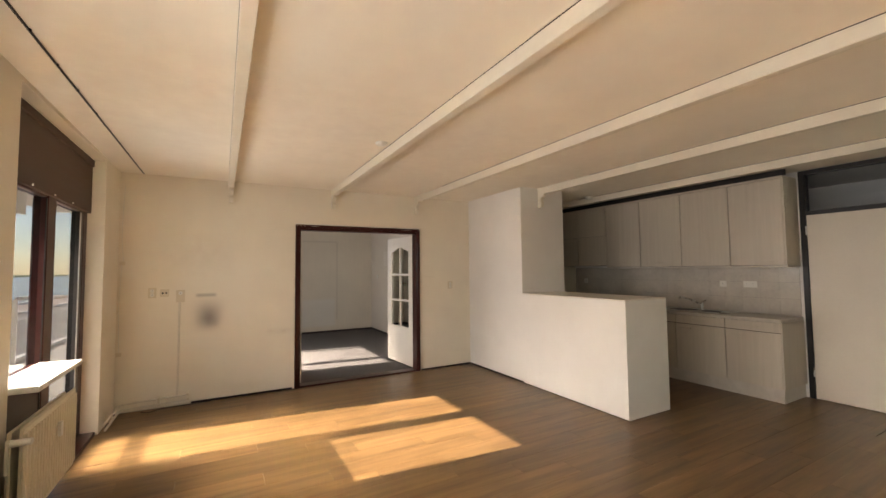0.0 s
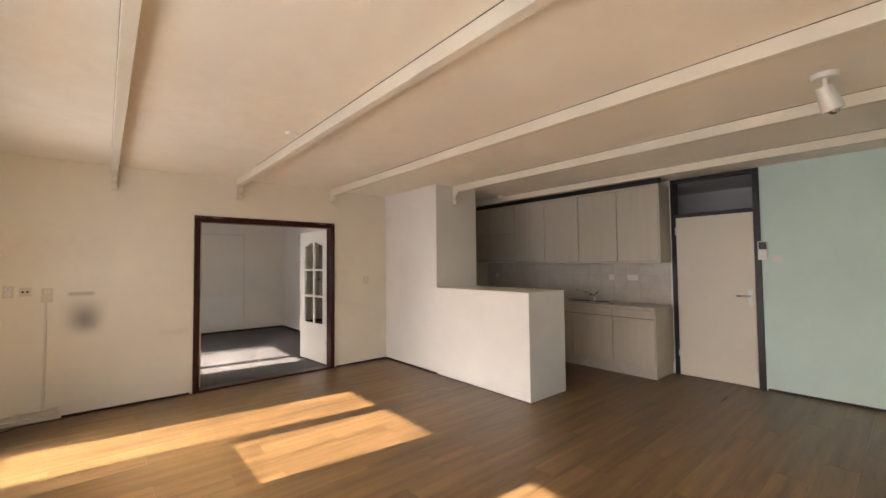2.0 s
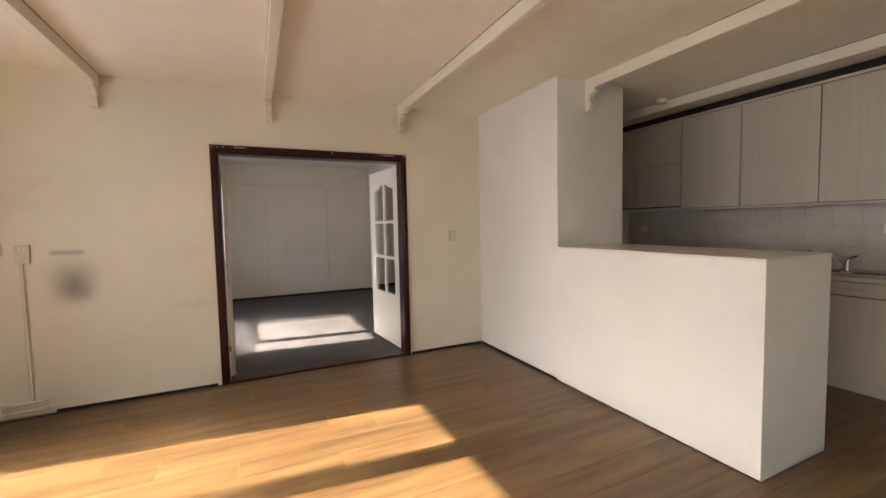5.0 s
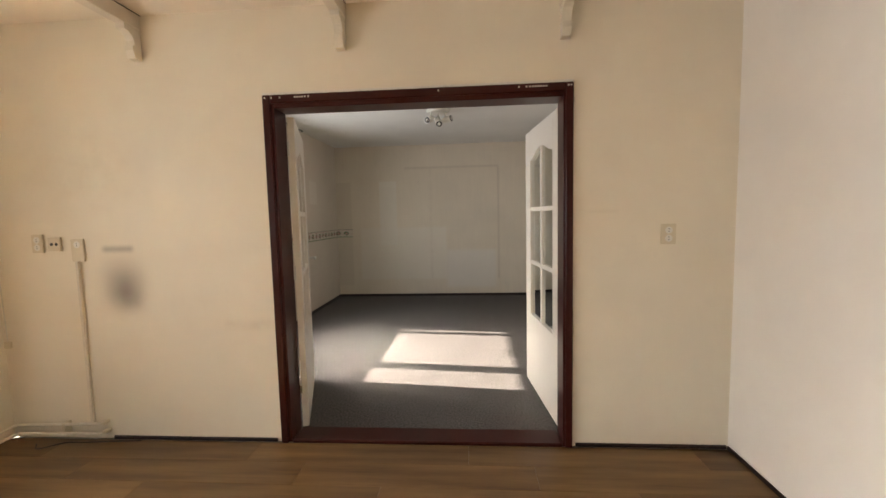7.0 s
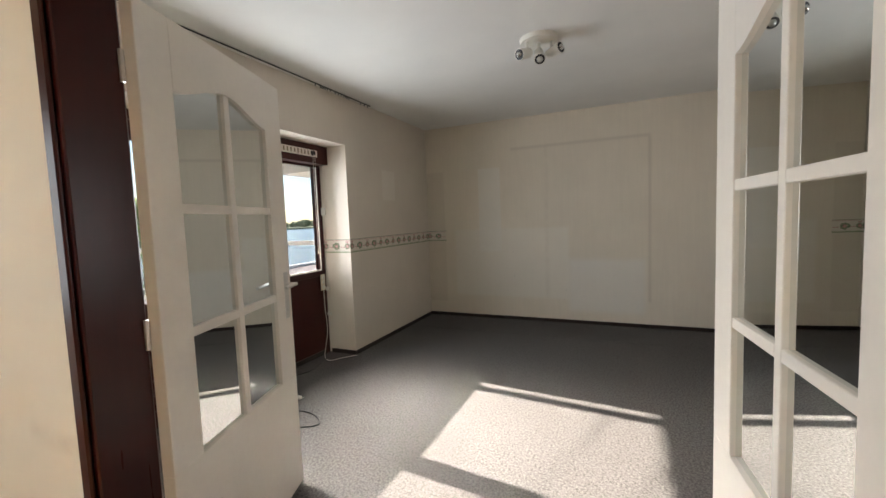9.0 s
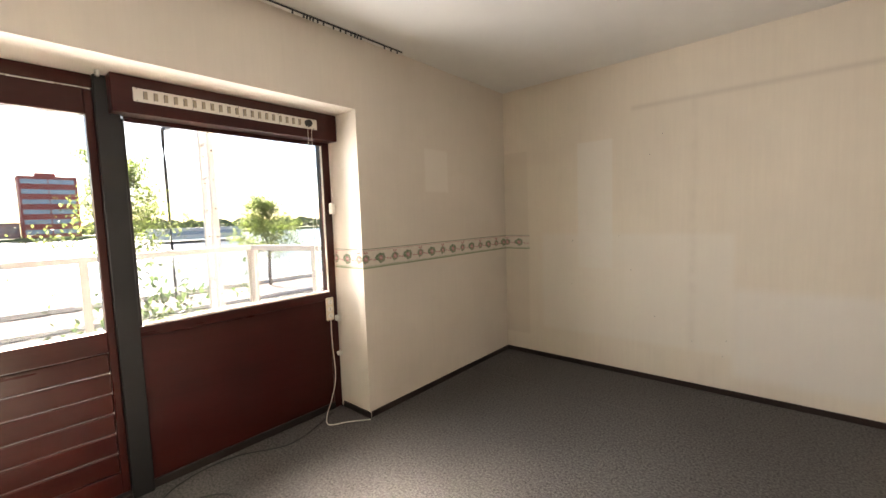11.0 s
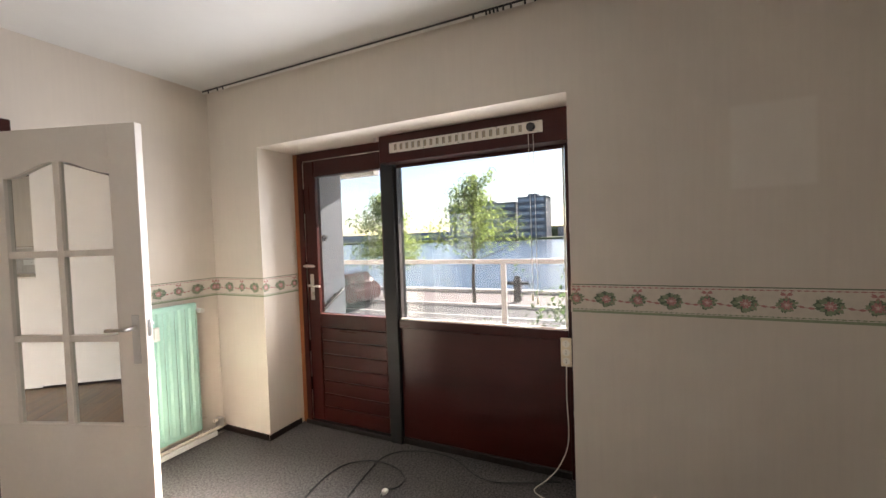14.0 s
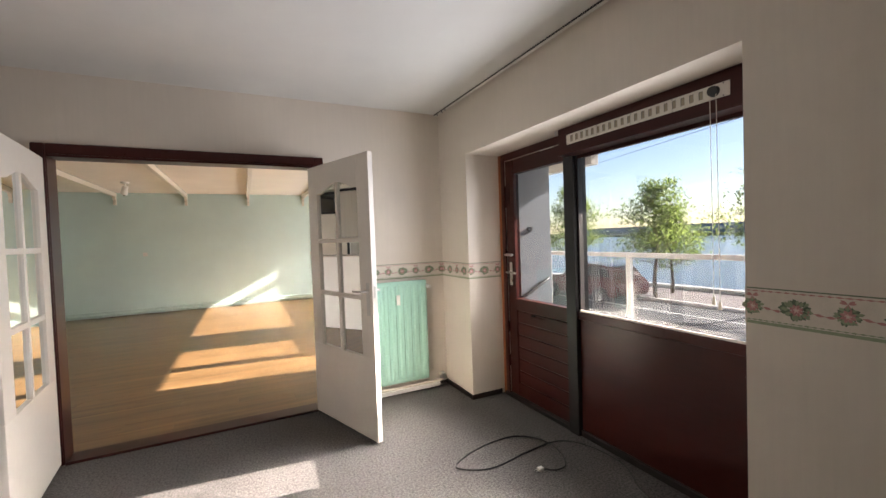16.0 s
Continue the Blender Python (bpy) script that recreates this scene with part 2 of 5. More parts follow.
M_RAIL_W = paint("white_rail_paint", (0.72, 0.70, 0.66), 0.5, 0.06, 3, 50, 0.1)
M_GREY_WALL = paint("grey_render", (0.30, 0.33, 0.36), 0.85, 0.1, 2, 80, 0.5)
M_BRICK_OUT = paint("outside_brick", (0.28, 0.2, 0.16), 0.9, 0.2, 5, 60, 0.5)
M_SLAB = paint("white_concrete", (0.68, 0.66, 0.62), 0.85, 0.08, 2, 60, 0.3)
M_TERRACE = paint("grey_terrace_concrete", (0.22, 0.215, 0.205), 0.9, 0.12, 2, 60, 0.3)
M_PAVE = paint("red_grey_paving", (0.19, 0.155, 0.145), 0.9, 0.15, 2, 30, 0.4)
M_ROAD = paint("asphalt", (0.06, 0.06, 0.062), 0.9, 0.2, 2, 80, 0.4)
M_BANK = paint("far_bank_grass", (0.10, 0.13, 0.05), 0.95, 0.3, 0.05, 2, 0.3)
M_BARK = paint("tree_bark", (0.12, 0.09, 0.065), 0.9, 0.25, 6, 40, 0.6)
M_ROSE = paint("faded_rose_print", (0.46, 0.22, 0.21), 0.8, 0.2, 60, 300, 0.0)
M_LEAFPRINT = paint("green_leaf_print", (0.13, 0.175, 0.115), 0.8, 0.25, 60, 300, 0.0)
M_LEAFPALE = paint("pale_leaf_print", (0.27, 0.32, 0.21), 0.8, 0.2, 60, 300, 0.0)
M_ROSEPALE = paint("pale_rose_print", (0.66, 0.42, 0.38), 0.8, 0.15, 60, 300, 0.0)
M_BORDER = paint("cream_border_paper", (0.66, 0.60, 0.52), 0.8, 0.08, 30, 200, 0.1)


def carpet_material():
    m, nt, b = nodes_of("grey_carpet")
    p = coords(nt)
    n1, n2, n3 = noise_node(nt, p, 1.1, 4), noise_node(nt, p, 80, 3, 0.75), noise_node(nt, p, 420, 2)
    c = mix_col(nt, spread(nt, n2, 0.38, 0.62), (0.045, 0.042, 0.042), (0.175, 0.165, 0.160))
    n4 = noise_node(nt, p, 22, 4, 0.7)
    c = mix_col(nt, math_node(nt, "MULTIPLY", spread(nt, n4, 0.4, 0.7), 0.45), c, (0.13, 0.126, 0.126))
    c = mix_col(nt, math_node(nt, "MULTIPLY", spread(nt, n1, 0.35, 0.7), 0.3), c, (0.075, 0.067, 0.063))
    link(nt, c, b.inputs["Base Color"])
    b.inputs["Roughness"].default_value = 0.97
    b.inputs["Specular IOR Level"].default_value = 0.15
    bump(nt, b, n3, 0.7, 0.006)
    return m


def water_material():
    m, nt, b = nodes_of("harbour_water")
    n1 = noise_node(nt, coords(nt, "world", (1, 0.5, 1)), 1.6, 4, 0.6)
    n2 = noise_node(nt, coords(nt, "world", (1, 0.4, 1)), 0.12, 3)
    link(nt, mix_col(nt, n2, (0.02, 0.05, 0.09), (0.04, 0.09, 0.14)), b.inputs["Base Color"])
    b.inputs["Roughness"].default_value = 0.2
    bump(nt, b, n1, 1.0, 0.07)
    return m


def leaf_material(name, a, c):
    m, nt, b = nodes_of(name)
    g = nt.nodes.new("ShaderNodeNewGeometry")
    link(nt, mix_col(nt, g.outputs["Random Per Island"], a, c), b.inputs["Base Color"])
    b.inputs["Roughness"].default_value = 0.55
    t = nt.nodes.new("ShaderNodeBsdfTranslucent")
    link(nt, mix_col(nt, g.outputs["Random Per Island"], shade(a, 1.6), shade(c, 1.7)), t.inputs[0])
    mx = nt.nodes.new("ShaderNodeMixShader")
    mx.inputs[0].default_value = 0.7
    link(nt, b.outputs[0], mx.inputs[1])
    link(nt, t.outputs[0], mx.inputs[2])
    link(nt, mx.outputs[0], nt.nodes["Material Output"].inputs[0])
    return m


M_CARPET = carpet_material()
M_WATER = water_material()
M_LEAF = leaf_material("spring_leaves", (0.10, 0.145, 0.035), (0.20, 0.25, 0.075))
M_HEDGE = leaf_material("shrub_leaves", (0.035, 0.07, 0.02), (0.09, 0.14, 0.05))

# ---- mesh helpers ----


def box(bm, a, b, bev=0.0, seg=1):
    r = bmesh.ops.create_cube(bm, size=1.0)["verts"]
    for v in r:
        v.co = Vector([(a[i] + b[i]) / 2 + v.co[i] * (b[i] - a[i]) for i in range(3)])
    if bev:
        es = list({e for v in r for e in v.link_edges})
        bmesh.ops.bevel(bm, geom=es, offset=bev, segments=seg, affect="EDGES", profile=0.5)


def rod(bm, p, q, r, seg=12, r2=None):
    p, q = Vector(p), Vector(q)
    m = Matrix.Translation((p + q) / 2) @ (q - p).to_track_quat("Z", "Y").to_matrix().to_4x4()
    bmesh.ops.create_cone(bm, cap_ends=True, segments=seg, radius1=r, radius2=r if r2 is None else r2, depth=(q - p).length, matrix=m)


def ball(bm, c, r, sub=2, squash=(1, 1, 1)):
    bmesh.ops.create_icosphere(bm, subdivisions=sub, radius=r, matrix=Matrix.Translation(c) @ Matrix.Diagonal((*squash, 1)))


def spline(pts, n=8):
    """Points of a smooth line through pts."""
    P = [Vector(p) for p in pts]
    P = [P[0] * 2 - P[1]] + P + [P[-1] * 2 - P[-2]]
    out = []
    for i in range(1, len(P) - 2):
        a, b, c, d = P[i - 1:i + 3]
        for k in range(n):
            t = k / n
            out.append(0.5 * (2 * b + (c - a) * t + (2 * a - 5 * b + 4 * c - d) * t * t + (3 * b - a - 3 * c + d) * t ** 3))
    return out + [P[-2]]


def tube(bm, pts, r, seg=6):
    pts = [Vector(p) for p in pts]
    rings = []
    for i, p in enumerate(pts):
        d = (pts[min(i + 1, len(pts) - 1)] - pts[max(i - 1, 0)]).normalized()
        q = d.to_track_quat("Z", "Y")
        rings.append([bm.verts.new(p + q @ Vector((r * math.cos(2 * math.pi * k / seg), r * math.sin(2 * math.pi * k / seg), 0))) for k in range(seg)])
    for a, b in zip(rings, rings[1:]):
        for k in range(seg):
            bm.faces.new((a[k], a[(k + 1) % seg], b[(k + 1) % seg], b[k]))
    bm.faces.new(rings[0][::-1])
    bm.faces.new(rings[-1])


def prism(bm, outline, depth, to):
    """A flat outline (u, v) given depth; to(u, v, w) gives the place."""
    lo = [bm.verts.new(to(u, v, 0)) for u, v in outline]
    hi = [bm.verts.new(to(u, v, depth)) for u, v in outline]
    bm.faces.new(lo[::-1])
    bm.faces.new(hi)
    n = len(lo)
    for i in range(n):
        bm.faces.new((lo[i], lo[(i + 1) % n], hi[(i + 1) % n], hi[i]))


def finish(name, bm, mat, smooth_below=0.0):
    bmesh.ops.recalc_face_normals(bm, faces=bm.faces)
    me = bpy.data.meshes.new(name)
    bm.to_mesh(me)
    bm.free()
    me.materials.append(mat)
    if smooth_below:
        for p in me.polygons:
            p.use_smooth = True
        me.set_sharp_from_angle(angle=radians(smooth_below))
    return me


def thing(name, label, category, at=(0, 0, 0), group="", kind=""):
    ob = new(name)
    ob.location = at
    ob.empty_display_size = 0.05
    return tagged(ob, label, category, group, kind)


def place_of(ob):
    m = Matrix.Translation(ob.location)
    return place_of(ob.parent) @ m if ob.parent else m


def part(name, bm, mat, parent, label="", smooth_below=35):
    """One mesh under a thing or part; its mesh is given in the world."""
    ob = new(name, finish(name, bm, mat, smooth_below))
    ob.parent = parent
    if parent.type == "EMPTY":
        ob.matrix_parent_inverse = Matrix.Translation(parent.location).inverted()
    return tagged(ob, label)


def solid(name, bm, mat, label, category, group="", kind="", smooth_below=35):
    ob = new(name, finish(name, bm, mat, smooth_below))
    return tagged(ob, label, category, group, kind)


def bx(*boxes, bev=0.0):
    bm = bmesh.new()
    for a, b in boxes:
        box(bm, a, b, bev)
    return bm


def wall_boxes(u0, u1, z0, z1, openings):
    """Rectangles (u, z) of a wall with its openings left out."""
    out, u = [], u0
    for a, b, lo, hi in sorted(openings):
        if a > u:
            out.append((u, a, z0, z1))
        if lo > z0:
            out.append((a, b, z0, lo))
        if hi < z1:
            out.append((a, b, hi, z1))
        u = b
    if u < u1:
        out.append((u, u1, z0, z1))
    return out


def wall_x(name, x0, x1, y0, y1, z1, openings, mat, label, z0=0.0):
    bm = bx(*[((x0, a, lo), (x1, b, hi)) for a, b, lo, hi in wall_boxes(y0, y1, z0, z1, openings)])
    return solid(name, bm, mat, label, "wall", kind="structure", smooth_below=0)


def wall_y(name, y0, y1, x0, x1, z1, openings, mat, label, z0=0.0):
    bm = bx(*[((a, y0, lo), (b, y1, hi)) for a, b, lo, hi in wall_boxes(x0, x1, z0, z1, openings)])
    return solid(name, bm, mat, label, "wall", kind="structure", smooth_below=0)


# ---- structure: living room with kitchen, bedroom ----
H = 2.60
XK = 6.886      # wall with the kitchen units
YB = -7.0       # back wall of the living room
XF = 0.69       # bedroom's facade wall, inner face
YF = 4.575      # bedroom's far wall
XR = 4.39       # bedroom's closing wall
WINDOWS_L = [(-6.86, -3.21, 0.80, 2.57), (-2.47, -0.60, 0.0, 2.57)]
DOOR_B = (0.61, 2.745, 0.0, 2.125)
GAP = (1.82, 3.60, 0.0, 2.11)

wall_x("wall_west_living", -0.25, 0.0, YB - 0.15, 0.0, H, WINDOWS_L, M_WALL, "cream painted facade wall around the window openings")
# the partition has two faces: living side and bedroom side
wall_y("wall_partition_living", 0.0, 0.05, 0.0, XK + 0.15, H, [GAP], M_WALL, "cream painted partition wall with sooty marks and sockets")
wall_y("wall_partition_bedroom", 0.05, 0.10, XF - 0.3, XK + 0.15, H, [GAP], M_PAPER, "papered bedroom side of the partition wall")
wall_y("wall_south_living", YB - 0.15, YB, 0.0, XK + 0.15, H, [], M_MINT, "pale mint painted back wall of the living room")
wall_x("wall_east_living", XK, XK + 0.15, YB, -3.42, H, [(-4.385, -3.42, 0.0, 2.595)], M_MINT, "pale mint painted wall around the hall door")
wall_x("wall_east_kitchen", XK, XK + 0.15, -3.42, 0.0, H, [], M_WHITE_WALL, "white painted wall behind the kitchen units")
wall_x("wall_west_bedroom", 0.27, XF, 0.10, YF, H, [DOOR_B], M_PAPER, "cream papered facade wall with a deep window reveal")
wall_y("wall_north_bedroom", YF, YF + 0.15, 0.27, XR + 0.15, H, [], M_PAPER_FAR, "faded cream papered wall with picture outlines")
wall_x("wall_east_bedroom", XR, XR + 0.15, 0.10, YF, H, [], M_PAPER, "cream papered bedroom side wall")
solid("ceiling_living", bx(((-0.25, YB - 0.15, H), (XK + 0.15, 0.05, H + 0.2))), M_CEIL, "cream stained plaster ceiling between painted beams", "ceiling", kind="structure", smooth_below=0)
solid("ceiling_bedroom", bx(((0.27, 0.05, H), (XK + 0.15, YF + 0.15, H + 0.2))), M_CEIL2, "smooth white bedroom ceiling", "ceiling", kind="structure", smooth_below=0)
floor = solid("floor_living", bx(((-0.25, YB - 0.15, -0.25), (XK + 0.15, 0.0, -0.012))), M_GROUT, "oak laminate plank floor of the living room", "floor", kind="structure", smooth_below=0)
solid("floor_bedroom", bx(((0.0, 0.0, -0.25), (XK + 0.15, YF + 0.15, -0.008))), M_GROUT, "screed under the bedroom carpet", "floor", kind="structure", smooth_below=0)
carpet = tagged(new("carpet"), "grey speckled needle felt carpet with visible seams", "carpet", "", "structure")
for a, b in (((XF - 0.33, 0.15, -0.008), (XR, 3.92, 0.0)), ((XF, 3.924, -0.008), (XR, YF, 0.0006))):
    part("carpet_sheet", bx((a, b)), M_CARPET, carpet, "", 0)

# block between living room and kitchen: tall pier and half-height wall
bm = bx(((4.49, -1.305, 0.0), (5.255, 0.0, H)))
solid("wall_pier", bm, M_WHITE_WALL, "white painted wall pier beside the kitchen", "wall", kind="structure", smooth_below=0)
half = solid("half_wall", bx(((4.49, -2.86, 0.0), (5.15, -1.305, 1.160))), M_WHITE_WALL, "white painted half-height kitchen divider wall", "wall", kind="structure", smooth_below=0)
part("wall_cap", bx(((4.487, -2.863, 1.160), (5.153, -1.306, 1.176)), bev=0.003), M_DOOR, half, "thin cream painted cap board")

# hall behind the kitchen-side door
solid("hall_shell", bx(((XK + 0.15, -5.2, 0.0), (XK + 1.5, -5.1, H)), ((XK + 0.15, -2.8, 0.0), (XK + 1.5, -2.7, H)), ((XK + 1.5, -5.2, 0.0), (XK + 1.6, -2.7, H)),
      ((XK + 0.15, -5.2, H), (XK + 1.6, -2.7, H + 0.1)), ((XK + 0.15, -5.2, -0.1), (XK + 1.6, -2.7, 0.0))), M_WHITE_WALL, "plain white walls of the dark hall", "wall", kind="structure", smooth_below=0)


# skirtings: a thin dark strip at the foot of the walls
def skirting(name, runs, mat, h, label):
    solid(name, bx(*runs, bev=0.002), mat, label, "baseboard", kind="structure")


skirting("baseboard_living", [((0.7, -0.010, 0.0), (1.79, -0.001, 0.022)), ((3.62, -0.010, 0.0), (4.48, -0.001, 0.022)),
         ((4.479, -1.30, 0.0), (4.489, -0.011, 0.022)), ((4.486, -2.86, 0.0), (4.489, -1.30, 0.008)), ((4.49, -2.866, 0.0), (5.15, -2.862, 0.004)),
         ((XK - 0.011, YB, 0.0), (XK - 0.001, -4.40, 0.022))], M_SKIRT, 0.02, "thin dark brown floor strip along the living room walls")
skirting("baseboard_bedroom", [((XF + 0.001, 0.115, 0.0), (XF + 0.013, 0.60, 0.042)), ((XF + 0.001, 2.755, 0.0), (XF + 0.013, YF - 0.013, 0.042)),
         ((XF - 0.3, 0.611, 0.0), (XF + 0.012, 0.622, 0.042)), ((XF - 0.3, 2.733, 0.0), (XF + 0.012, 2.744, 0.042)),
         ((XF, YF - 0.013, 0.0), (XR, YF - 0.001, 0.042)), ((XR - 0.013, 0.11, 0.0), (XR - 0.001, YF - 0.014, 0.042)),
         ((XF, 0.101, 0.0), (1.80, 0.113, 0.045)), ((3.64, 0.101, 0.0), (XR, 0.113, 0.042))], M_SKIRT, 0.05, "dark brown skirting board around the bedroom")


# ---- double doors between the rooms ----
def door_surround():
    d = thing("door_1", "dark mahogany frame of the double doors", "door frame", (2.71, 0.05, 0), kind="structure")
    for n, a, b in (("jamb", (1.822, -0.012, 0.0), (1.885, 0.142, 2.108)), ("jamb", (3.545, -0.012, 0.0), (3.598, 0.142, 2.108)),
                    ("head", (1.885, -0.012, 2.035), (3.545, 0.142, 2.108))):
        part(n, bx((a, b), bev=0.004), M_MAHOGANY if n == "jamb" else M_MAHOGANY_H, d)
    for n, a, b in (("architrave", (1.822, -0.026, 0.0), (1.868, -0.0125, 2.108)), ("architrave", (3.556, -0.026, 0.0), (3.598, -0.0125, 2.108)), ("architrave", (1.868, -0.026, 2.06), (3.556, -0.0125, 2.108)),
                    ("architrave", (1.80, 0.101, 0.0), (1.87, 0.152, 2.12)), ("architrave", (3.55, 0.101, 0.0), (3.62, 0.152, 2.12)), ("architrave", (1.87, 0.101, 2.05), (3.55, 0.152, 2.12))):
        part(n, bx((a, b), bev=0.005), M_MAHOGANY if b[2] - a[2] > 1 else M_MAHOGANY_H, d)
    part("threshold", bx(((1.885, -0.01, -0.008), (3.545, 0.15, 0.016)), bev=0.006), M_MAHOGANY_H, d, "worn dark wooden threshold")


def ogee(u, u0, u1):
    t = max(0, min(1, (u - u0) / (u1 - u0)))
    return 1.795 + 0.068 * t * t * (3 - 2 * t)


def door_leaf(name, hinge, angle, flip, label, lever=True):
    """A leaf that hangs at hinge; u runs from the hinge, w through its thickness."""
    W, T, z0, z1 = 0.845, 0.04, 0.018, 2.022
    d = thing(name, label, "door", (*hinge, 0), group="double doors")
    c, s = math.cos(radians(angle)), math.sin(radians(angle))
    sg = -1 if flip else 1

    def to(u, z, w):
        w *= sg
        return Vector((hinge[0] + c * u - s * w, hinge[1] + s * u + c * w, z))

    def slab(nm, u0, u1, a, b, w0=0.0, w1=T, mat=M_DOOR, parent=d, lab="", bev=0.002):
        bm = bmesh.new()
        prism(bm, [(u0, a), (u1, a), (u1, b), (u0, b)], w1 - w0, lambda u, v, w: to(u, v, w + w0))
        if bev:
            bmesh.ops.bevel(bm, geom=list(bm.edges), offset=bev, segments=1, affect="EDGES")
        return part(nm, bm, mat, parent, lab)
    A, B, C = 0.135, 0.70, 0.418
    slab("bottom_panel", 0, W, z0, 0.595)
    slab("stile", 0, A, 0.595, z1)
    slab("stile", B, W, 0.595, z1)
    for u0, u1, e0, e1 in ((A, C, A, C - 0.012), (C, B, B, C + 0.012)):
        n = 10
        us = [u0 + (u1 - u0) * i / n for i in range(n + 1)]
        bm = bmesh.new()
        prism(bm, [(u, ogee(u, e0, e1)) for u in us] + [(u1, z1), (u0, z1)], T, to)
        part("top_rail", bm, M_DOOR, d)
    slab("mullion", C - 0.017, C + 0.017, 0.595, 1.863, 0.003, T - 0.003)
    for z in (1.0, 1.41):
        for a, b in ((A, C - 0.017), (C + 0.017, B)):
            slab("glazing_bar", a, b, z - 0.003, z + 0.029, 0.003, T - 0.003)
    for a, b in ((A, C - 0.017), (C + 0.017, B)):
        for lo, hi in ((0.595, 1.0), (1.026, 1.41), (1.436, 1.87)):
            bm = bmesh.new()
            prism(bm, [(a, lo), (b, lo), (b, hi), (a, hi)], 0.006, lambda u, v, w: to(u, v, w + T / 2 - 0.003))
            part("pane", bm, M_MIRROR, d, "silvery mirrored pane", 0)
    for w0, w1, k in ((T, T + 0.004, 1), (-0.004, 0.0, -1)) if lever else ():
        pl = slab("door_plate", 0.775, 0.815, 0.895, 1.125, w0, w1, M_CHROME, d, "worn steel back plate")
        wb = T + 0.004 if k > 0 else -0.004
        bm = bmesh.new()
        tube(bm, spline([to(0.795, 1.065, wb), to(0.795, 1.065, wb + k * 0.045), to(0.78, 1.066, wb + k * 0.052), to(0.69, 1.062, wb + k * 0.05)], 5), 0.0085, 8)
        part("handle", bm, M_CHROME, pl, "steel lever handle")
    part("lock", bx((Vector(to(W - 0.01, 1.02, 0.012)) - Vector((0.004, 0.004, 0)), Vector(to(W + 0.004, 1.1, 0.028)) + Vector((0.004, 0.004, 0)))), M_CHROME, d)
    for z in (0.25, 1.0, 1.78):
        bm = bmesh.new()
        rod(bm, to(-0.006, z, T if not flip else T), to(-0.006, z + 0.09, T), 0.008, 8)
        part("hinge", bm, M_CHROME, d)
    return d


door_surround()
door_leaf("double_door_leaf", (1.928, 0.155), 109.2, False, "cream painted door leaf with six mirrored panes, standing open")
door_leaf("double_door_leaf", (3.558, 0.155), 95.8, True, "cream painted passive door leaf with six mirrored panes, standing open", False)

# ---- living room: facade windows, beams ----
def pane(name, a, b, parent, mat=None, label=""):
    ob = part(name, bx((a, b)), mat or M_GLASS, parent, label, 0)
    ob.visible_shadow = False
    return ob


def living_window_door():
    w = thing("window_1", "dark mahogany window and glazed garden door under a brown shutter box", "window", (-0.1, -1.5, 0), kind="structure")
    xa, xb = -0.20, -0.13
    for n, a, b, m in (("window_frame", (xa, -0.70, 0.0), (xb, -0.602, 2.56), M_MAHOGANY), ("window_frame", (xa, -2.468, 0.0), (xb, -2.40, 2.56), M_MAHOGANY),
                       ("mullion", (xa - 0.01, -1.59, 0.0), (xb + 0.01, -1.445, 2.07), M_MAHOGANY), ("head", (xa, -2.40, 2.05), (xb, -0.70, 2.56), M_MAHOGANY_H),
                       ("stile", (xa, -0.795, 0.05), (xb, -0.705, 2.05), M_DARK), ("bottom_rail", (xa, -1.445, 0.03), (xb, -0.795, 0.115), M_MAHOGANY_H),
                       ("threshold", (xa - 0.05, -1.445, -0.01), (-0.02, -0.602, 0.03), M_MAHOGANY_H),
                       ("window_board", (xa, -2.40, 0.0), (xb, -1.59, 0.80), M_MAHOGANY_H), ("bottom_rail", (xa, -2.40, 0.80), (xb, -1.59, 0.86), M_MAHOGANY_H)):
        part(n, bx((a, b), bev=0.004), m, w)
    pane("pane", (-0.168, -1.445, 0.115), (-0.162, -0.795, 2.05), w)
    pane("pane", (-0.168, -2.40, 0.86), (-0.162, -1.59, 2.05), w)
    for y in (-1.60, -1.43, -0.81):
        part("glazing_strip", bx(((xb, y - 0.008, 0.3), (xb + 0.006, y + 0.008, 2.04))), M_STRIP if y < -1 else M_CHROME, w)
    sh = thing("shutter_box", "dark brown wooden roller shutter box", "shutter box", (-0.03, -1.5, 2.3))
    part("front_board", bx(((-0.128, -2.465, 2.06), (-0.10, -0.606, 2.50)), bev=0.003), M_ROLLER, sh)
    part("top_board", bx(((-0.128, -2.465, 2.503), (-0.088, -0.604, 2.566)), bev=0.004), M_ROLLER, sh)
    for y in (-1.95, -1.55, -1.15):
        bm = bmesh.new()
        ball(bm, (-0.098, y, 2.075), 0.008, 1)
        part("screw", bm, M_CHROME, sh)


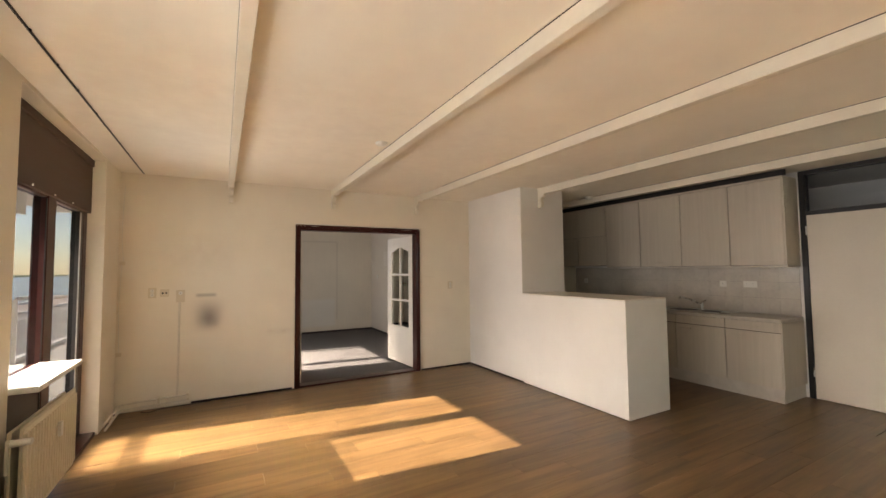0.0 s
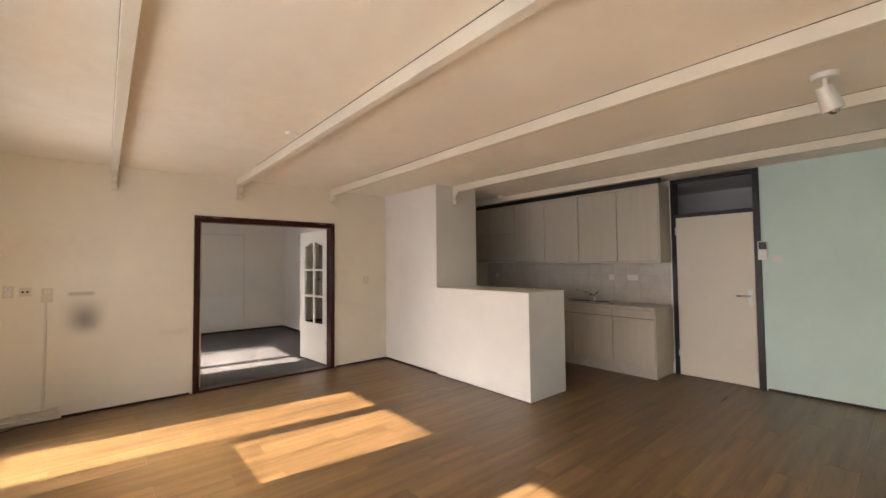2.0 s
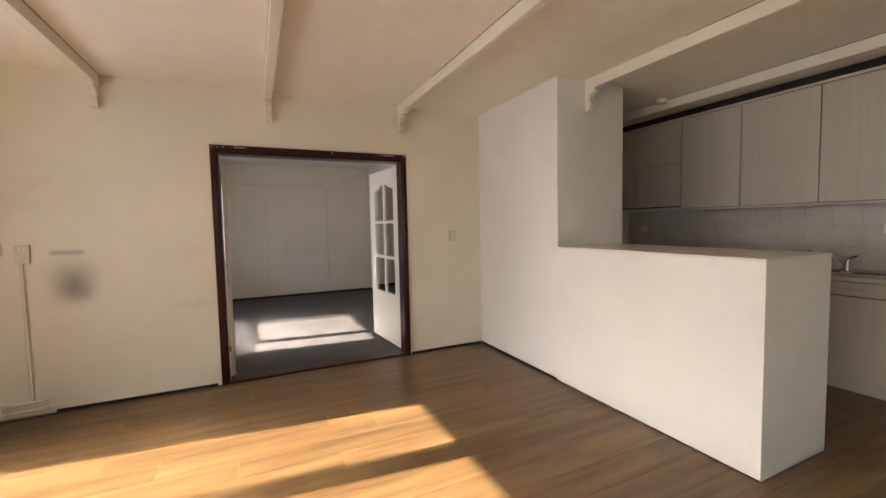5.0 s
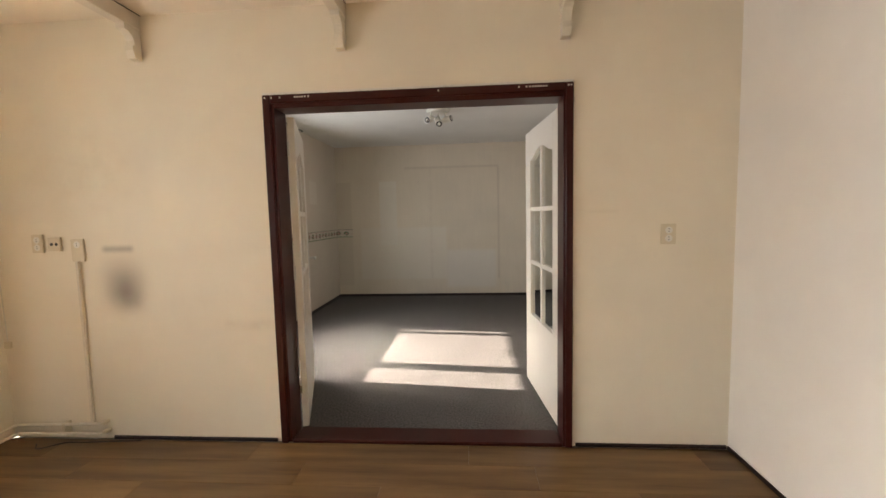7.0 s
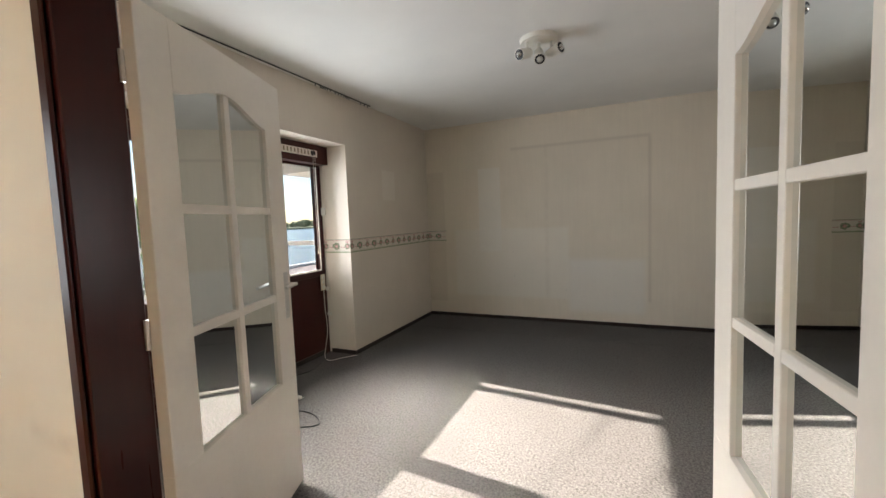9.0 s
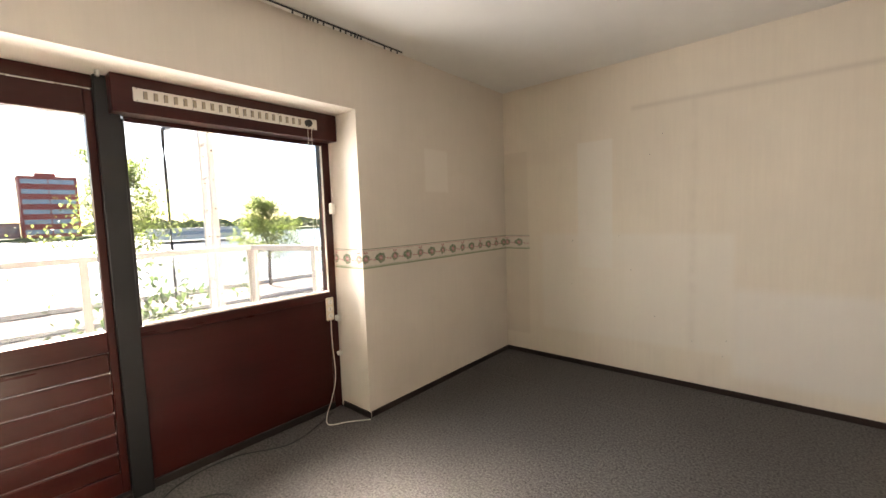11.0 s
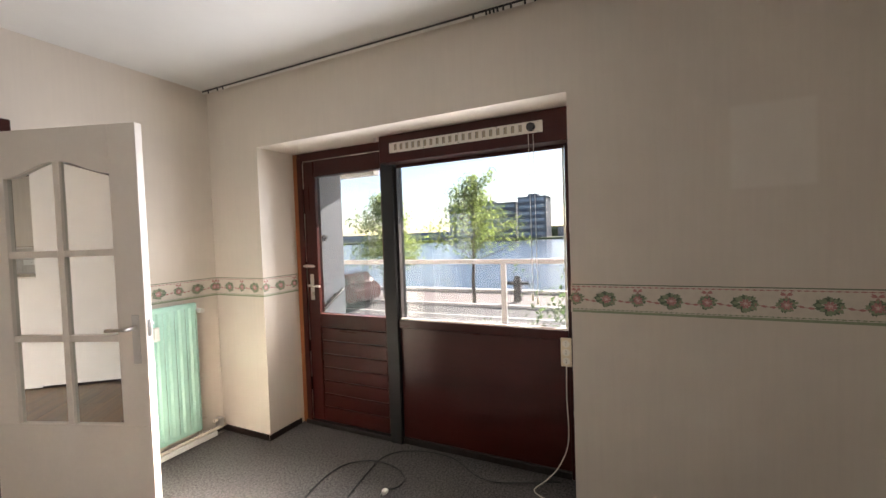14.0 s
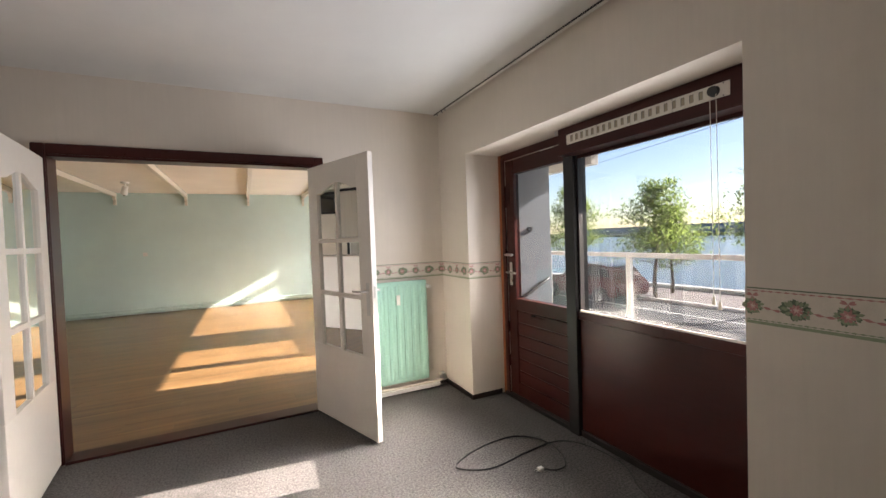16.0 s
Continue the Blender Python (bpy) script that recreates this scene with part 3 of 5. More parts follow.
def living_window_wide():
    w = thing("window_2", "dark mahogany wide window", "window", (-0.1, -5.1, 0.8), kind="structure")
    xa, xb = -0.20, -0.13
    for n, a, b, m in (("window_frame", (xa, -6.859, 0.80), (xb, -6.80, 2.57), M_MAHOGANY), ("window_frame", (xa, -3.45, 0.80), (xb, -3.21, 2.57), M_MAHOGANY),
                       ("head", (xa, -6.80, 2.05), (xb, -3.45, 2.57), M_MAHOGANY_H), ("bottom_rail", (xa, -6.80, 0.80), (xb, -3.45, 0.86), M_MAHOGANY_H),
                       # End mullion and short transom: unseen, added to split the sun on the back wall.
                       ("mullion", (xa, -5.16, 0.86), (xb, -5.08, 2.05), M_MAHOGANY), ("mullion", (xa, -6.46, 0.86), (xb, -6.42, 2.05), M_MAHOGANY), ("transom", (xa, -6.80, 1.38), (xb, -6.46, 1.50), M_MAHOGANY_H)):
        part(n, bx((a, b), bev=0.004), m, w)
    pane("pane", (-0.168, -6.80, 0.86), (-0.162, -5.16, 2.05), w)
    pane("pane", (-0.168, -5.08, 0.86), (-0.162, -3.45, 2.05), w)
    part("window_sill", bx(((-0.125, -6.85, 0.78), (0.10, -3.22, 0.81)), bev=0.004), M_SILL, w, "white stone sill")


living_window_door()
living_window_wide()
bm = bmesh.new()
prism(bm, [(-0.125, -1.63), (0.118, -1.655), (0.122, -2.462), (-0.125, -2.46)], 0.03, lambda u, v, w: Vector((u, v, 0.845 + w)))
bmesh.ops.bevel(bm, geom=list(bm.edges), offset=0.004, segments=2, affect="EDGES")
solid("window_sill", bm, M_SILL, "white polished stone window sill above the radiator", "window sill")


def radiator(name, label, mat, pos, length, z0, z1, along, out, ribs, valve_end, group=""):
    """Panel radiator with pressed ribs. along, out: unit directions along its length and off the wall."""
    L, O = Vector(along), Vector(out)
    P = Vector(pos)
    r = thing(name, label, "radiator", pos, group=group)

    def to(u, v, w):
        return P + L * u + O * w + Vector((0, 0, v))
    bm = bmesh.new()
    prism(bm, [(0, z0), (length, z0), (length, z1), (0, z1)], 0.018, lambda u, v, w: to(u, v, w + 0.075))
    bmesh.ops.bevel(bm, geom=list(bm.edges), offset=0.006, segments=2, affect="EDGES")
    body = part("panel", bm, mat, r)
    bm = bmesh.new()
    prism(bm, [(0.01, z0 + 0.02), (length - 0.01, z0 + 0.02), (length - 0.01, z1 - 0.02), (0.01, z1 - 0.02)], 0.018, lambda u, v, w: to(u, v, w + 0.025))
    part("back_panel", bm, mat, r)
    p = length / ribs
    for i in range(ribs):
        u = p * (i + 0.5)
        bm = bmesh.new()
        prism(bm, [(-p * 0.36, 0), (-p * 0.2, 0.011), (p * 0.2, 0.011), (p * 0.36, 0)], (z1 - z0) - 0.07, lambda a, b, w: to(u + a, z0 + 0.035 + w, 0.0925 + b))
        part("rib", bm, mat, body)
    for u in (length * 0.15, length * 0.85):
        bm = bmesh.new()
        prism(bm, [(u - 0.015, z0 + 0.05), (u + 0.015, z0 + 0.05), (u + 0.015, z1 - 0.06), (u - 0.015, z1 - 0.06)], 0.022, lambda a, b, w: to(a, b, w + 0.001))
        part("bracket", bm, mat, r)
    bm = bmesh.new()
    m = length * 0.5 if not valve_end else (length * 0.44 if valve_end > 0 else length * 0.36)
    prism(bm, [(m - 0.016, z1 - 0.21), (m + 0.016, z1 - 0.21), (m + 0.016, z1 - 0.12), (m - 0.016, z1 - 0.12)], 0.02, lambda a, b, w: to(a, b, w + 0.104))
    bmesh.ops.bevel(bm, geom=list(bm.edges), offset=0.003, segments=1, affect="EDGES")
    part("heat_meter", bm, M_WHITE, r, "small white plastic heat cost meter")
    e = length + 0.025 if valve_end >= 0 else -0.025
    bm = bmesh.new()
    tube(bm, spline([to(e - 0.03, z1 - 0.06, 0.05), to(e + 0.02, z1 - 0.06, 0.05), to(e + 0.03, z1 - 0.1, 0.05), to(e + 0.03, 0.0, 0.05)], 4), 0.009, 8)
    part("supply_pipe", bm, M_PIPE, r)
    bm = bmesh.new()
    rod(bm, to(e + 0.015, z1 - 0.06, 0.05), to(e + 0.015, z1 - 0.06, 0.14), 0.02, 12, 0.017)
    part("valve", bm, M_WHITE, r, "white thermostat knob")
    bm = bmesh.new()
    tube(bm, spline([to(e - 0.03, z0 + 0.05, 0.05), to(e + 0.005, z0 + 0.05, 0.05), to(e + 0.01, 0.04, 0.05), to(e + 0.01, 0.0, 0.05)], 4), 0.009, 8)
    part("return_pipe", bm, M_PIPE, r)
    return r


radiator("radiator", "cream enamelled panel radiator under the stone window sill", M_RAD_CREAM, (0.004, -1.71, 0), 0.85, 0.16, 0.69, (0, -1, 0), (1, 0, 0), 20, 1)

BEAMS = [1.070, 2.302, 3.552, 4.818, 6.04]
BEAM_D, BEAM_W = 0.088, 0.031     # depth and half width


def beam(x, y1, corbel):
    b = thing("ceiling_beam", "cream painted boxed ceiling beam", "beam", (x, y1, H - BEAM_D), group="ceiling beams")
    part("beam_casing", bx(((x - BEAM_W, YB + 0.002, H - BEAM_D), (x + BEAM_W, y1 - 0.002, H - 0.001)), bev=0.003), M_BEAM, b)
    part("seam", bx(((x + BEAM_W, YB + 0.002, H - 0.006), (x + BEAM_W + 0.0015, y1 - 0.002, H - 0.0005)), ((x - BEAM_W - 0.0015, YB + 0.002, H - 0.005), (x - BEAM_W, y1 - 0.9, H - 0.0005))), M_SKIRT, b, "dark open seam against the ceiling")
    ends = [(YB + 0.002, 1)] + ([(y1 - 0.002, -1)] if corbel else [])
    for y, k in ends:
        bm = bmesh.new()
        cove = [(0.104 - 0.058 * math.sin(q), -0.032 - 0.066 * (1 - math.cos(q))) for q in (0.0, 0.4, 0.8, 1.2, 1.57)]
        arc = [(0.112, 0.0), (0.112, -0.028)] + cove + [(0.060, -0.102), (0.062, -0.112), (0.062, -0.132), (0.054, -0.150), (0.046, -0.172), (0.0, -0.174), (0.0, 0.0)]
        prism(bm, arc, 0.05, lambda u, v, w: Vector((x - 0.025 + w, y + k * u, H - BEAM_D - 0.0002 + v)))
        part("corbel", bm, M_BEAM, b, "small curved corbel", 0)


for i, x in enumerate(BEAMS):
    beam(x, -1.307 if i == 3 else -0.002, i < 4)

# rails for curtains on the ceilings
def curtain_rail(label, x, y0, y1, mat, gliders):
    r = thing("curtain_rail", label, "curtain rail", (x, y0, H))
    hh = 0.010 if mat is M_DARK else 0.026
    hw = 0.005 if mat is M_DARK else 0.010
    part("track", bx(((x - hw, y0, H - hh), (x + hw, y1, H - 0.001)), bev=0.002), mat, r)
    # The tall black slot also paints in the shadow gap under the rail.
    part("slot", bx(((x + hw - 0.0005, y0 + 0.01, H - hh * 0.75), (x + hw + 0.0008, y1 - 0.01, H - hh * 0.3))), M_BLACK, r)
    for y in gliders:
        bm = bmesh.new()
        box(bm, (x + 0.006, y - 0.005, H - hh - 0.010), (x + 0.013, y + 0.005, H - hh * 0.5), 0.001)
        part("glider", bm, M_BLACK, r)


random.seed(4)
curtain_rail("thin dark curtain rail screwed to the living room ceiling", 0.21, -6.9, -0.03, M_DARK, [-0.2 - 0.35 * i - random.random() * 0.1 for i in range(12)])
curtain_rail("white curtain rail with gliders on the bedroom ceiling", 0.735, 0.12, 3.16, M_WHITE,
             [0.2, 0.3, 0.36, 2.3, 2.37, 2.39, 2.41, 2.43, 2.46, 2.5, 2.57, 2.62, 2.66, 2.7, 2.73, 2.75, 2.78, 2.98, 3.04, 3.1])
r = thing("curtain_rail", "slim white curtain track above the double doors", "curtain rail", (2.71, -0.03, 2.13))
part("track", bx(((1.82, -0.020, 2.109), (3.60, -0.002, 2.122)), bev=0.002), M_WHITE, r)
for x in (1.84, 1.88, 1.93, 2.02, 2.035, 2.05, 2.065, 2.08, 2.10, 2.85, 3.30, 3.34, 3.36, 3.375, 3.39, 3.405, 3.42, 3.435, 3.45, 3.57, 3.585):
    bm = bmesh.new()
    bmesh.ops.create_cone(bm, cap_ends=True, segments=8, radius1=0.005, radius2=0.005, depth=0.004, matrix=Matrix.Translation((x, -0.026, 2.090)) @ Matrix.Rotation(radians(90), 4, "X"))
    part("glider", bm, M_WHITE, r)


# ---- small fixtures on the living room walls ----
def socket(at, out, along, w, h, holes, label, mat=None, category="socket", group=""):
    """A wall plate with round inlets; holes: (u, v) from its centre."""
    P, O, A = Vector(at), Vector(out), Vector(along)
    s = thing("wall_socket", label, category, at, group=group)

    def to(u, v, d):
        return P + A * u + Vector((0, 0, v)) + O * d
    bm = bmesh.new()
    prism(bm, [(-w / 2, -h / 2), (w / 2, -h / 2), (w / 2, h / 2), (-w / 2, h / 2)], 0.014, lambda u, v, d: to(u, v, d + 0.001))
    bmesh.ops.bevel(bm, geom=list(bm.edges), offset=0.003, segments=2, affect="EDGES")
    part("plate", bm, mat or M_CREAM_PL, s)
    for u, v, r, dark in holes:
        bm = bmesh.new()
        rod(bm, to(u, v, 0.013), to(u, v, 0.0165), r, 14)
        part("inlet", bm, M_BLACK if dark else M_WHITE, s)
        if not dark:
            for e in (-0.007, 0.007):
                bm = bmesh.new()
                rod(bm, to(u, v + e, 0.016), to(u, v + e, 0.0175), 0.0028, 8)
                part("contact", bm, M_BLACK, s)
    return s


N, XA = (0, -1, 0), (1, 0, 0)
socket((0.311, 0, 1.27), N, XA, 0.075, 0.115, [(0, 0.022, 0.021, 0), (0, -0.024, 0.021, 0)], "yellowed double wall socket on the cream wall")
socket((0.425, 0, 1.265), N, XA, 0.085, 0.085, [(-0.016, 0, 0.01, 1), (0.016, 0, 0.01, 1)], "cream antenna outlet with two dark inlets")
socket((0.577, 0, 1.225), N, XA, 0.085, 0.14, [(0, 0.035, 0.021, 0)], "cream wall socket above a cable duct")
socket((4.125, 0, 1.258), N, XA, 0.08, 0.115, [(0, 0.022, 0.02, 0), (0, -0.024, 0.02, 0)], "yellowed double wall socket beside the double doors")
socket((0.04, 0, 1.60), N, XA, 0.05, 0.04, [], "small cream junction box in the corner", category="junction box")
socket((0.03, 0, 0.62), N, XA, 0.05, 0.045, [], "small cream junction box low in the corner", category="junction box")
socket((4.35, YB, 1.28), (0, 1, 0), XA, 0.08, 0.08, [(0, 0, 0.02, 0)], "white socket on the mint back wall", M_WHITE)
socket((0.92, YB, 1.15), (0, 1, 0), XA, 0.06, 0.08, [], "small white switch box on the mint back wall", M_WHITE, "light switch")
solid("cable_duct", bx(((0.912, YB + 0.001, 0.15), (0.928, YB + 0.012, 1.11)), ((0.912, YB + 0.001, 1.192), (0.928, YB + 0.012, 2.45)), bev=0.002), M_MINT, "slim mint painted cable duct on the back wall", "cable duct")
socket((XK, -4.53, 1.515), (-1, 0, 0), (0, 1, 0), 0.08, 0.08, [], "white light switch on the mint wall", M_WHITE, "light switch")
socket((XR, 4.1, 1.34), (-1, 0, 0), (0, 1, 0), 0.08, 0.08, [(0, 0, 0.02, 0)], "white socket on the bedroom side wall", M_WHITE)

bm = bmesh.new()
box(bm, (0.558, -0.021, 0.10), (0.578, -0.001, 1.155), 0.003)
solid("cable_duct", bm, M_PIPE, "cream plastic cable duct down the wall", "cable duct")


def pipes(name, label, runs, r, mat):
    p = thing(name, label, "heating pipes", runs[0][0])
    for pts in runs:
        bm = bmesh.new()
        tube(bm, pts, r, 8)
        part("pipe", bm, mat, p)
    return p


hp = pipes("heating_pipes", "pair of cream heating pipes along the wall foot", [
    [(0.67, -0.03, 0.12), (0.65, -0.035, 0.115), (0.07, -0.035, 0.095), (0.045, -0.06, 0.09), (0.04, -0.62, 0.07)],
    [(0.66, -0.03, 0.06), (0.64, -0.045, 0.055), (0.09, -0.045, 0.045), (0.06, -0.08, 0.04), (0.055, -0.62, 0.03)]], 0.0105, M_PIPE)
for a, b in (((0.66, -0.05, 0.055), (0.685, -0.001, 0.075)), ((0.655, -0.05, 0.11), (0.68, -0.001, 0.13)), ((0.39, -0.05, 0.03), (0.41, -0.001, 0.12)), ((0.001, -0.36, 0.02), (0.06, -0.34, 0.10))):
    part("pipe_clip", bx((a, b), bev=0.003), M_CREAM_PL, hp)
pipes("heating_pipes", "pair of mint painted heating pipes along the back wall", [
    [(0.1, YB + 0.04, 0.12), (XK - 0.05, YB + 0.04, 0.12)], [(0.1, YB + 0.045, 0.06), (XK - 0.05, YB + 0.045, 0.06)]], 0.014, M_MINT)


def cable(name, label, pts, r, mat, n=8):
    bm = bmesh.new()
    tube(bm, spline(pts, n), r, 6)
    return solid(name, bm, mat, label, "cable")


cable("cable", "thin cream cord hanging down the room corner", [(0.05, -0.012, 2.45), (0.045, -0.012, 2.40), (0.03, -0.008, 1.9), (0.05, -0.008, 1.62)], 0.003, M_WCABLE)
cable("cable", "thin cream cord between the corner boxes", [(0.035, -0.008, 1.58), (0.02, -0.008, 1.1), (0.03, -0.008, 0.64)], 0.003, M_WCABLE)
cable("cable", "thin dark cable lying along the wall foot", [(0.25, -0.09, 0.004), (0.32, -0.14, 0.004), (0.42, -0.07, 0.004), (0.55, -0.06, 0.004), (0.72, -0.045, 0.004), (0.9, -0.03, 0.004)], 0.0035, M_CABLE)


def spot(bm_dir, at, parent, length=0.10, r=0.036):
    d = Vector(bm_dir).normalized()
    P = Vector(at)
    bm = bmesh.new()
    rod(bm, P - d * length * 0.45, P + d * length * 0.55, r * 0.78, 20, r)
    s = part("spot_head", bm, M_WHITE, parent)
    bm = bmesh.new()
    rod(bm, P + d * length * 0.551, P + d * (length * 0.56), r * 0.86, 20)
    part("reflector", bm, M_BLACK, s, "dark spot opening")
    bm = bmesh.new()
    ball(bm, P + d * length * 0.54, r * 0.55, 2)
    part("bulb", bm, M_CHROME, s)
    return s


def single_spot(at):
    x, y = at
    s = thing("ceiling_spotlight", "white plastic ceiling spotlight, switched off", "ceiling lamp", (x, y, H))
    bm = bmesh.new()
    rod(bm, (x, y, H - 0.03), (x, y, H - 0.001), 0.06, 24, 0.066)
    part("rose", bm, M_WHITE, s)
    bm = bmesh.new()
    rod(bm, (x, y, H - 0.09), (x, y, H - 0.03), 0.012, 10)
    part("arm", bm, M_WHITE, s)
    spot((0.25, -0.25, -1), (x + 0.01, y - 0.01, H - 0.14), s, 0.15, 0.055)


single_spot((4.27, -5.25))


def triple_spot(x, y):
    s = thing("ceiling_spotlight", "white round ceiling lamp with three spot heads, switched off", "ceiling lamp", (x, y, H))
    bm = bmesh.new()
    rod(bm, (x, y, H - 0.028), (x, y, H - 0.001), 0.125, 32, 0.135)
    part("rose", bm, M_WHITE, s)
    for d, o in (((-0.55, -1.0, -0.35), (-0.075, -0.05)), ((0.75, -0.45, 0.1), (0.085, 0.02)), ((0.2, -0.8, -0.8), (0.0, 0.0))):
        p = (x + o[0], y + o[1], H - 0.095)
        bm = bmesh.new()
        rod(bm, (p[0], p[1], H - 0.09), (p[0], p[1], H - 0.027), 0.01, 10)
        part("arm", bm, M_WHITE, s)
        spot(d, (p[0] + d[0] * 0.02, p[1] + d[1] * 0.02, p[2] + d[2] * 0.02 - 0.01), s, 0.11, 0.04)


triple_spot(2.665, 2.40)


def ceiling_disc(name, label, x, y, r, h, mat, category):
    d = thing(name, label, category, (x, y, H))
    bm = bmesh.new()
    rod(bm, (x, y, H - h), (x, y, H - 0.001), r * 0.86, 24, r)
    part("body", bm, mat, d)
    bm = bmesh.new()
    rod(bm, (x, y, H - h - 0.006), (x, y, H - h), r * 0.5, 20, r * 0.6)
    part("cover", bm, mat, d)


ceiling_disc("junction_box", "round cream ceiling junction cover", 2.185, -2.24, 0.055, 0.02, M_WHITE, "ceiling cover")
ceiling_disc("smoke_detector", "round white smoke detector on the kitchen ceiling", 5.94, -1.18, 0.06, 0.035, M_WHITE, "smoke detector")


# ---- kitchen ----
XW, XB = 6.54, 6.34     # fronts of wall and base units
SPLITS = [-3.385, -2.828, -2.222, -1.602, -0.985, -0.385, -0.004]


def bar_handle(parent, x, y0, y1, z):
    bm = bmesh.new()
    tube(bm, [(x, y0, z), (x - 0.022, y0, z), (x - 0.024, y0 + 0.004, z), (x - 0.024, y1 - 0.004, z), (x - 0.022, y1, z), (x, y1, z)], 0.0045, 6)
    part("handle", bm, M_FRONT, parent, "slim beige bar handle")


def wall_unit(y0, y1, last, split):
    c = thing("wall_cabinet", "grey-beige laminate kitchen wall cabinet, closed", "cabinet", (XW, y0, 1.5), group="kitchen wall cabinets")
    zb = 1.535 if split else 1.505
    part("body", bx(((XW + 0.026, y0 + 0.001, zb), (XK - 0.002, y1 - 0.001, 2.50))), M_CARCASS, c)
    if last:
        part("end_panel", bx(((XW + 0.0005, y0 - 0.017, zb), (XK - 0.002, y0 + 0.0005, 2.50)), bev=0.001), M_FRONT, c)
    rows = ((zb + 0.003, 2.03), (2.034, 2.497)) if split else ((zb + 0.003, 2.497),)
    for i, (a, b) in enumerate(rows):
        d = part("door", bx(((XW, y0 + 0.004, a), (XW + 0.018, y1 - 0.004, b)), bev=0.002), M_FRONT, c)
        if i == 0:
            ya = y0 + 0.07 if last else (y0 + y1) / 2 - 0.06
            bar_handle(d, XW, ya, ya + 0.12, a + 0.06)


def base_unit(y0, y1):
    c = thing("base_cabinet", "grey-beige laminate kitchen base cabinet with drawer, closed", "cabinet", (XB, y0, 0), group="kitchen base cabinets")
    part("body", bx(((XB + 0.026, y0 + 0.001, 0.15), (XK - 0.002, y1 - 0.001, 0.872))), M_CARCASS, c)
    if y0 < -3.3:
        part("end_panel", bx(((XB + 0.0005, y0 - 0.017, 0.15), (XK - 0.002, y0 + 0.0005, 0.872)), bev=0.001), M_FRONT, c)
    d = part("door", bx(((XB, y0 + 0.004, 0.153), (XB + 0.018, y1 - 0.004, 0.752)), bev=0.002), M_FRONT, c)
    bar_handle(d, XB, y1 - 0.2, y1 - 0.06, 0.70)
    d = part("drawer", bx(((XB, y0 + 0.004, 0.761), (XB + 0.018, y1 - 0.004, 0.868)), bev=0.002), M_FRONT, c)
    bar_handle(d, XB, (y0 + y1) / 2 - 0.07, (y0 + y1) / 2 + 0.07, 0.815)


for i in range(6):
    wall_unit(SPLITS[i], SPLITS[i + 1], i == 0, i in (4, 5))
    base_unit(SPLITS[i], SPLITS[i + 1])
t = thing("cabinet_trim", "grey-beige cornice and light rail of the wall cabinets", "trim", (XW, -1.7, 1.5), kind="structure")
part("cornice", bx(((XW - 0.014, -3.40, 2.501), (XK - 0.002, -0.004, 2.525)), bev=0.004), M_FRONT, t)
part("light_rail", bx(((XW - 0.012, -3.40, 1.480), (XW + 0.03, -0.99, 1.503)), bev=0.004), M_TOP, t)
part("light_rail", bx(((XW + 0.03, -3.40, 1.480), (XK - 0.002, -3.37, 1.503)), bev=0.004), M_TOP, t)
part("dark_filler", bx(((XW + 0.02, -3.418, 2.527), (XW + 0.04, -0.004, 2.598))), M_DARK, t, "dark filler board above the cornice")
solid("plinth", bx(((XB + 0.024, -3.385, 0.0), (XB + 0.04, -0.004, 0.148)), ((XB + 0.04, -3.385, 0.0), (XK - 0.002, -3.365, 0.148)), bev=0.002), M_TOP, "grey-beige kitchen plinth board", "plinth", kind="structure")
solid("worktop", bx(((XB - 0.022, -3.40, 0.873), (XK - 0.002, -0.004, 0.911)), bev=0.006), M_TOP, "pale stone-look laminate kitchen worktop", "worktop")


def sink():
    s = thing("kitchen_sink", "stainless steel inset sink with two bowls", "sink", (6.6, -2.35, 0.91))
    part("rim", bx(((6.41, -2.78, 0.9115), (6.80, -1.98, 0.917)), bev=0.002), M_CHROME, s)
    # Bowls are flat discs; the shade of their depth is in the dark colour.
    for y, r in ((-2.22, 0.14), (-2.55, 0.11)):
        bm = bmesh.new()
        rod(bm, (6.6, y, 0.9172), (6.6, y, 0.9185), r, 28)
        part("bowl", bm, M_DARK, s, "flat round disc, dark for the bowl's shaded inside")
    tp = thing("kitchen_tap", "chrome single-lever kitchen tap beside the sink", "tap", (6.73, -2.36, 0.917))
    bm = bmesh.new()
    rod(bm, (6.73, -2.36, 0.9175), (6.73, -2.36, 1.0), 0.024, 16, 0.021)
    part("body", bm, M_CHROME, tp)
    bm = bmesh.new()
    tube(bm, spline([(6.72, -2.35, 0.98), (6.68, -2.30, 1.03), (6.60, -2.2, 1.075), (6.57, -2.16, 1.08), (6.56, -2.15, 1.06)], 5), 0.011, 8)
    part("spout", bm, M_CHROME, tp)
    bm = bmesh.new()
    tube(bm, [(6.73, -2.36, 0.99), (6.735, -2.37, 1.02), (6.71, -2.43, 1.05)], 0.009, 8)
    part("lever", bm, M_CHROME, tp)


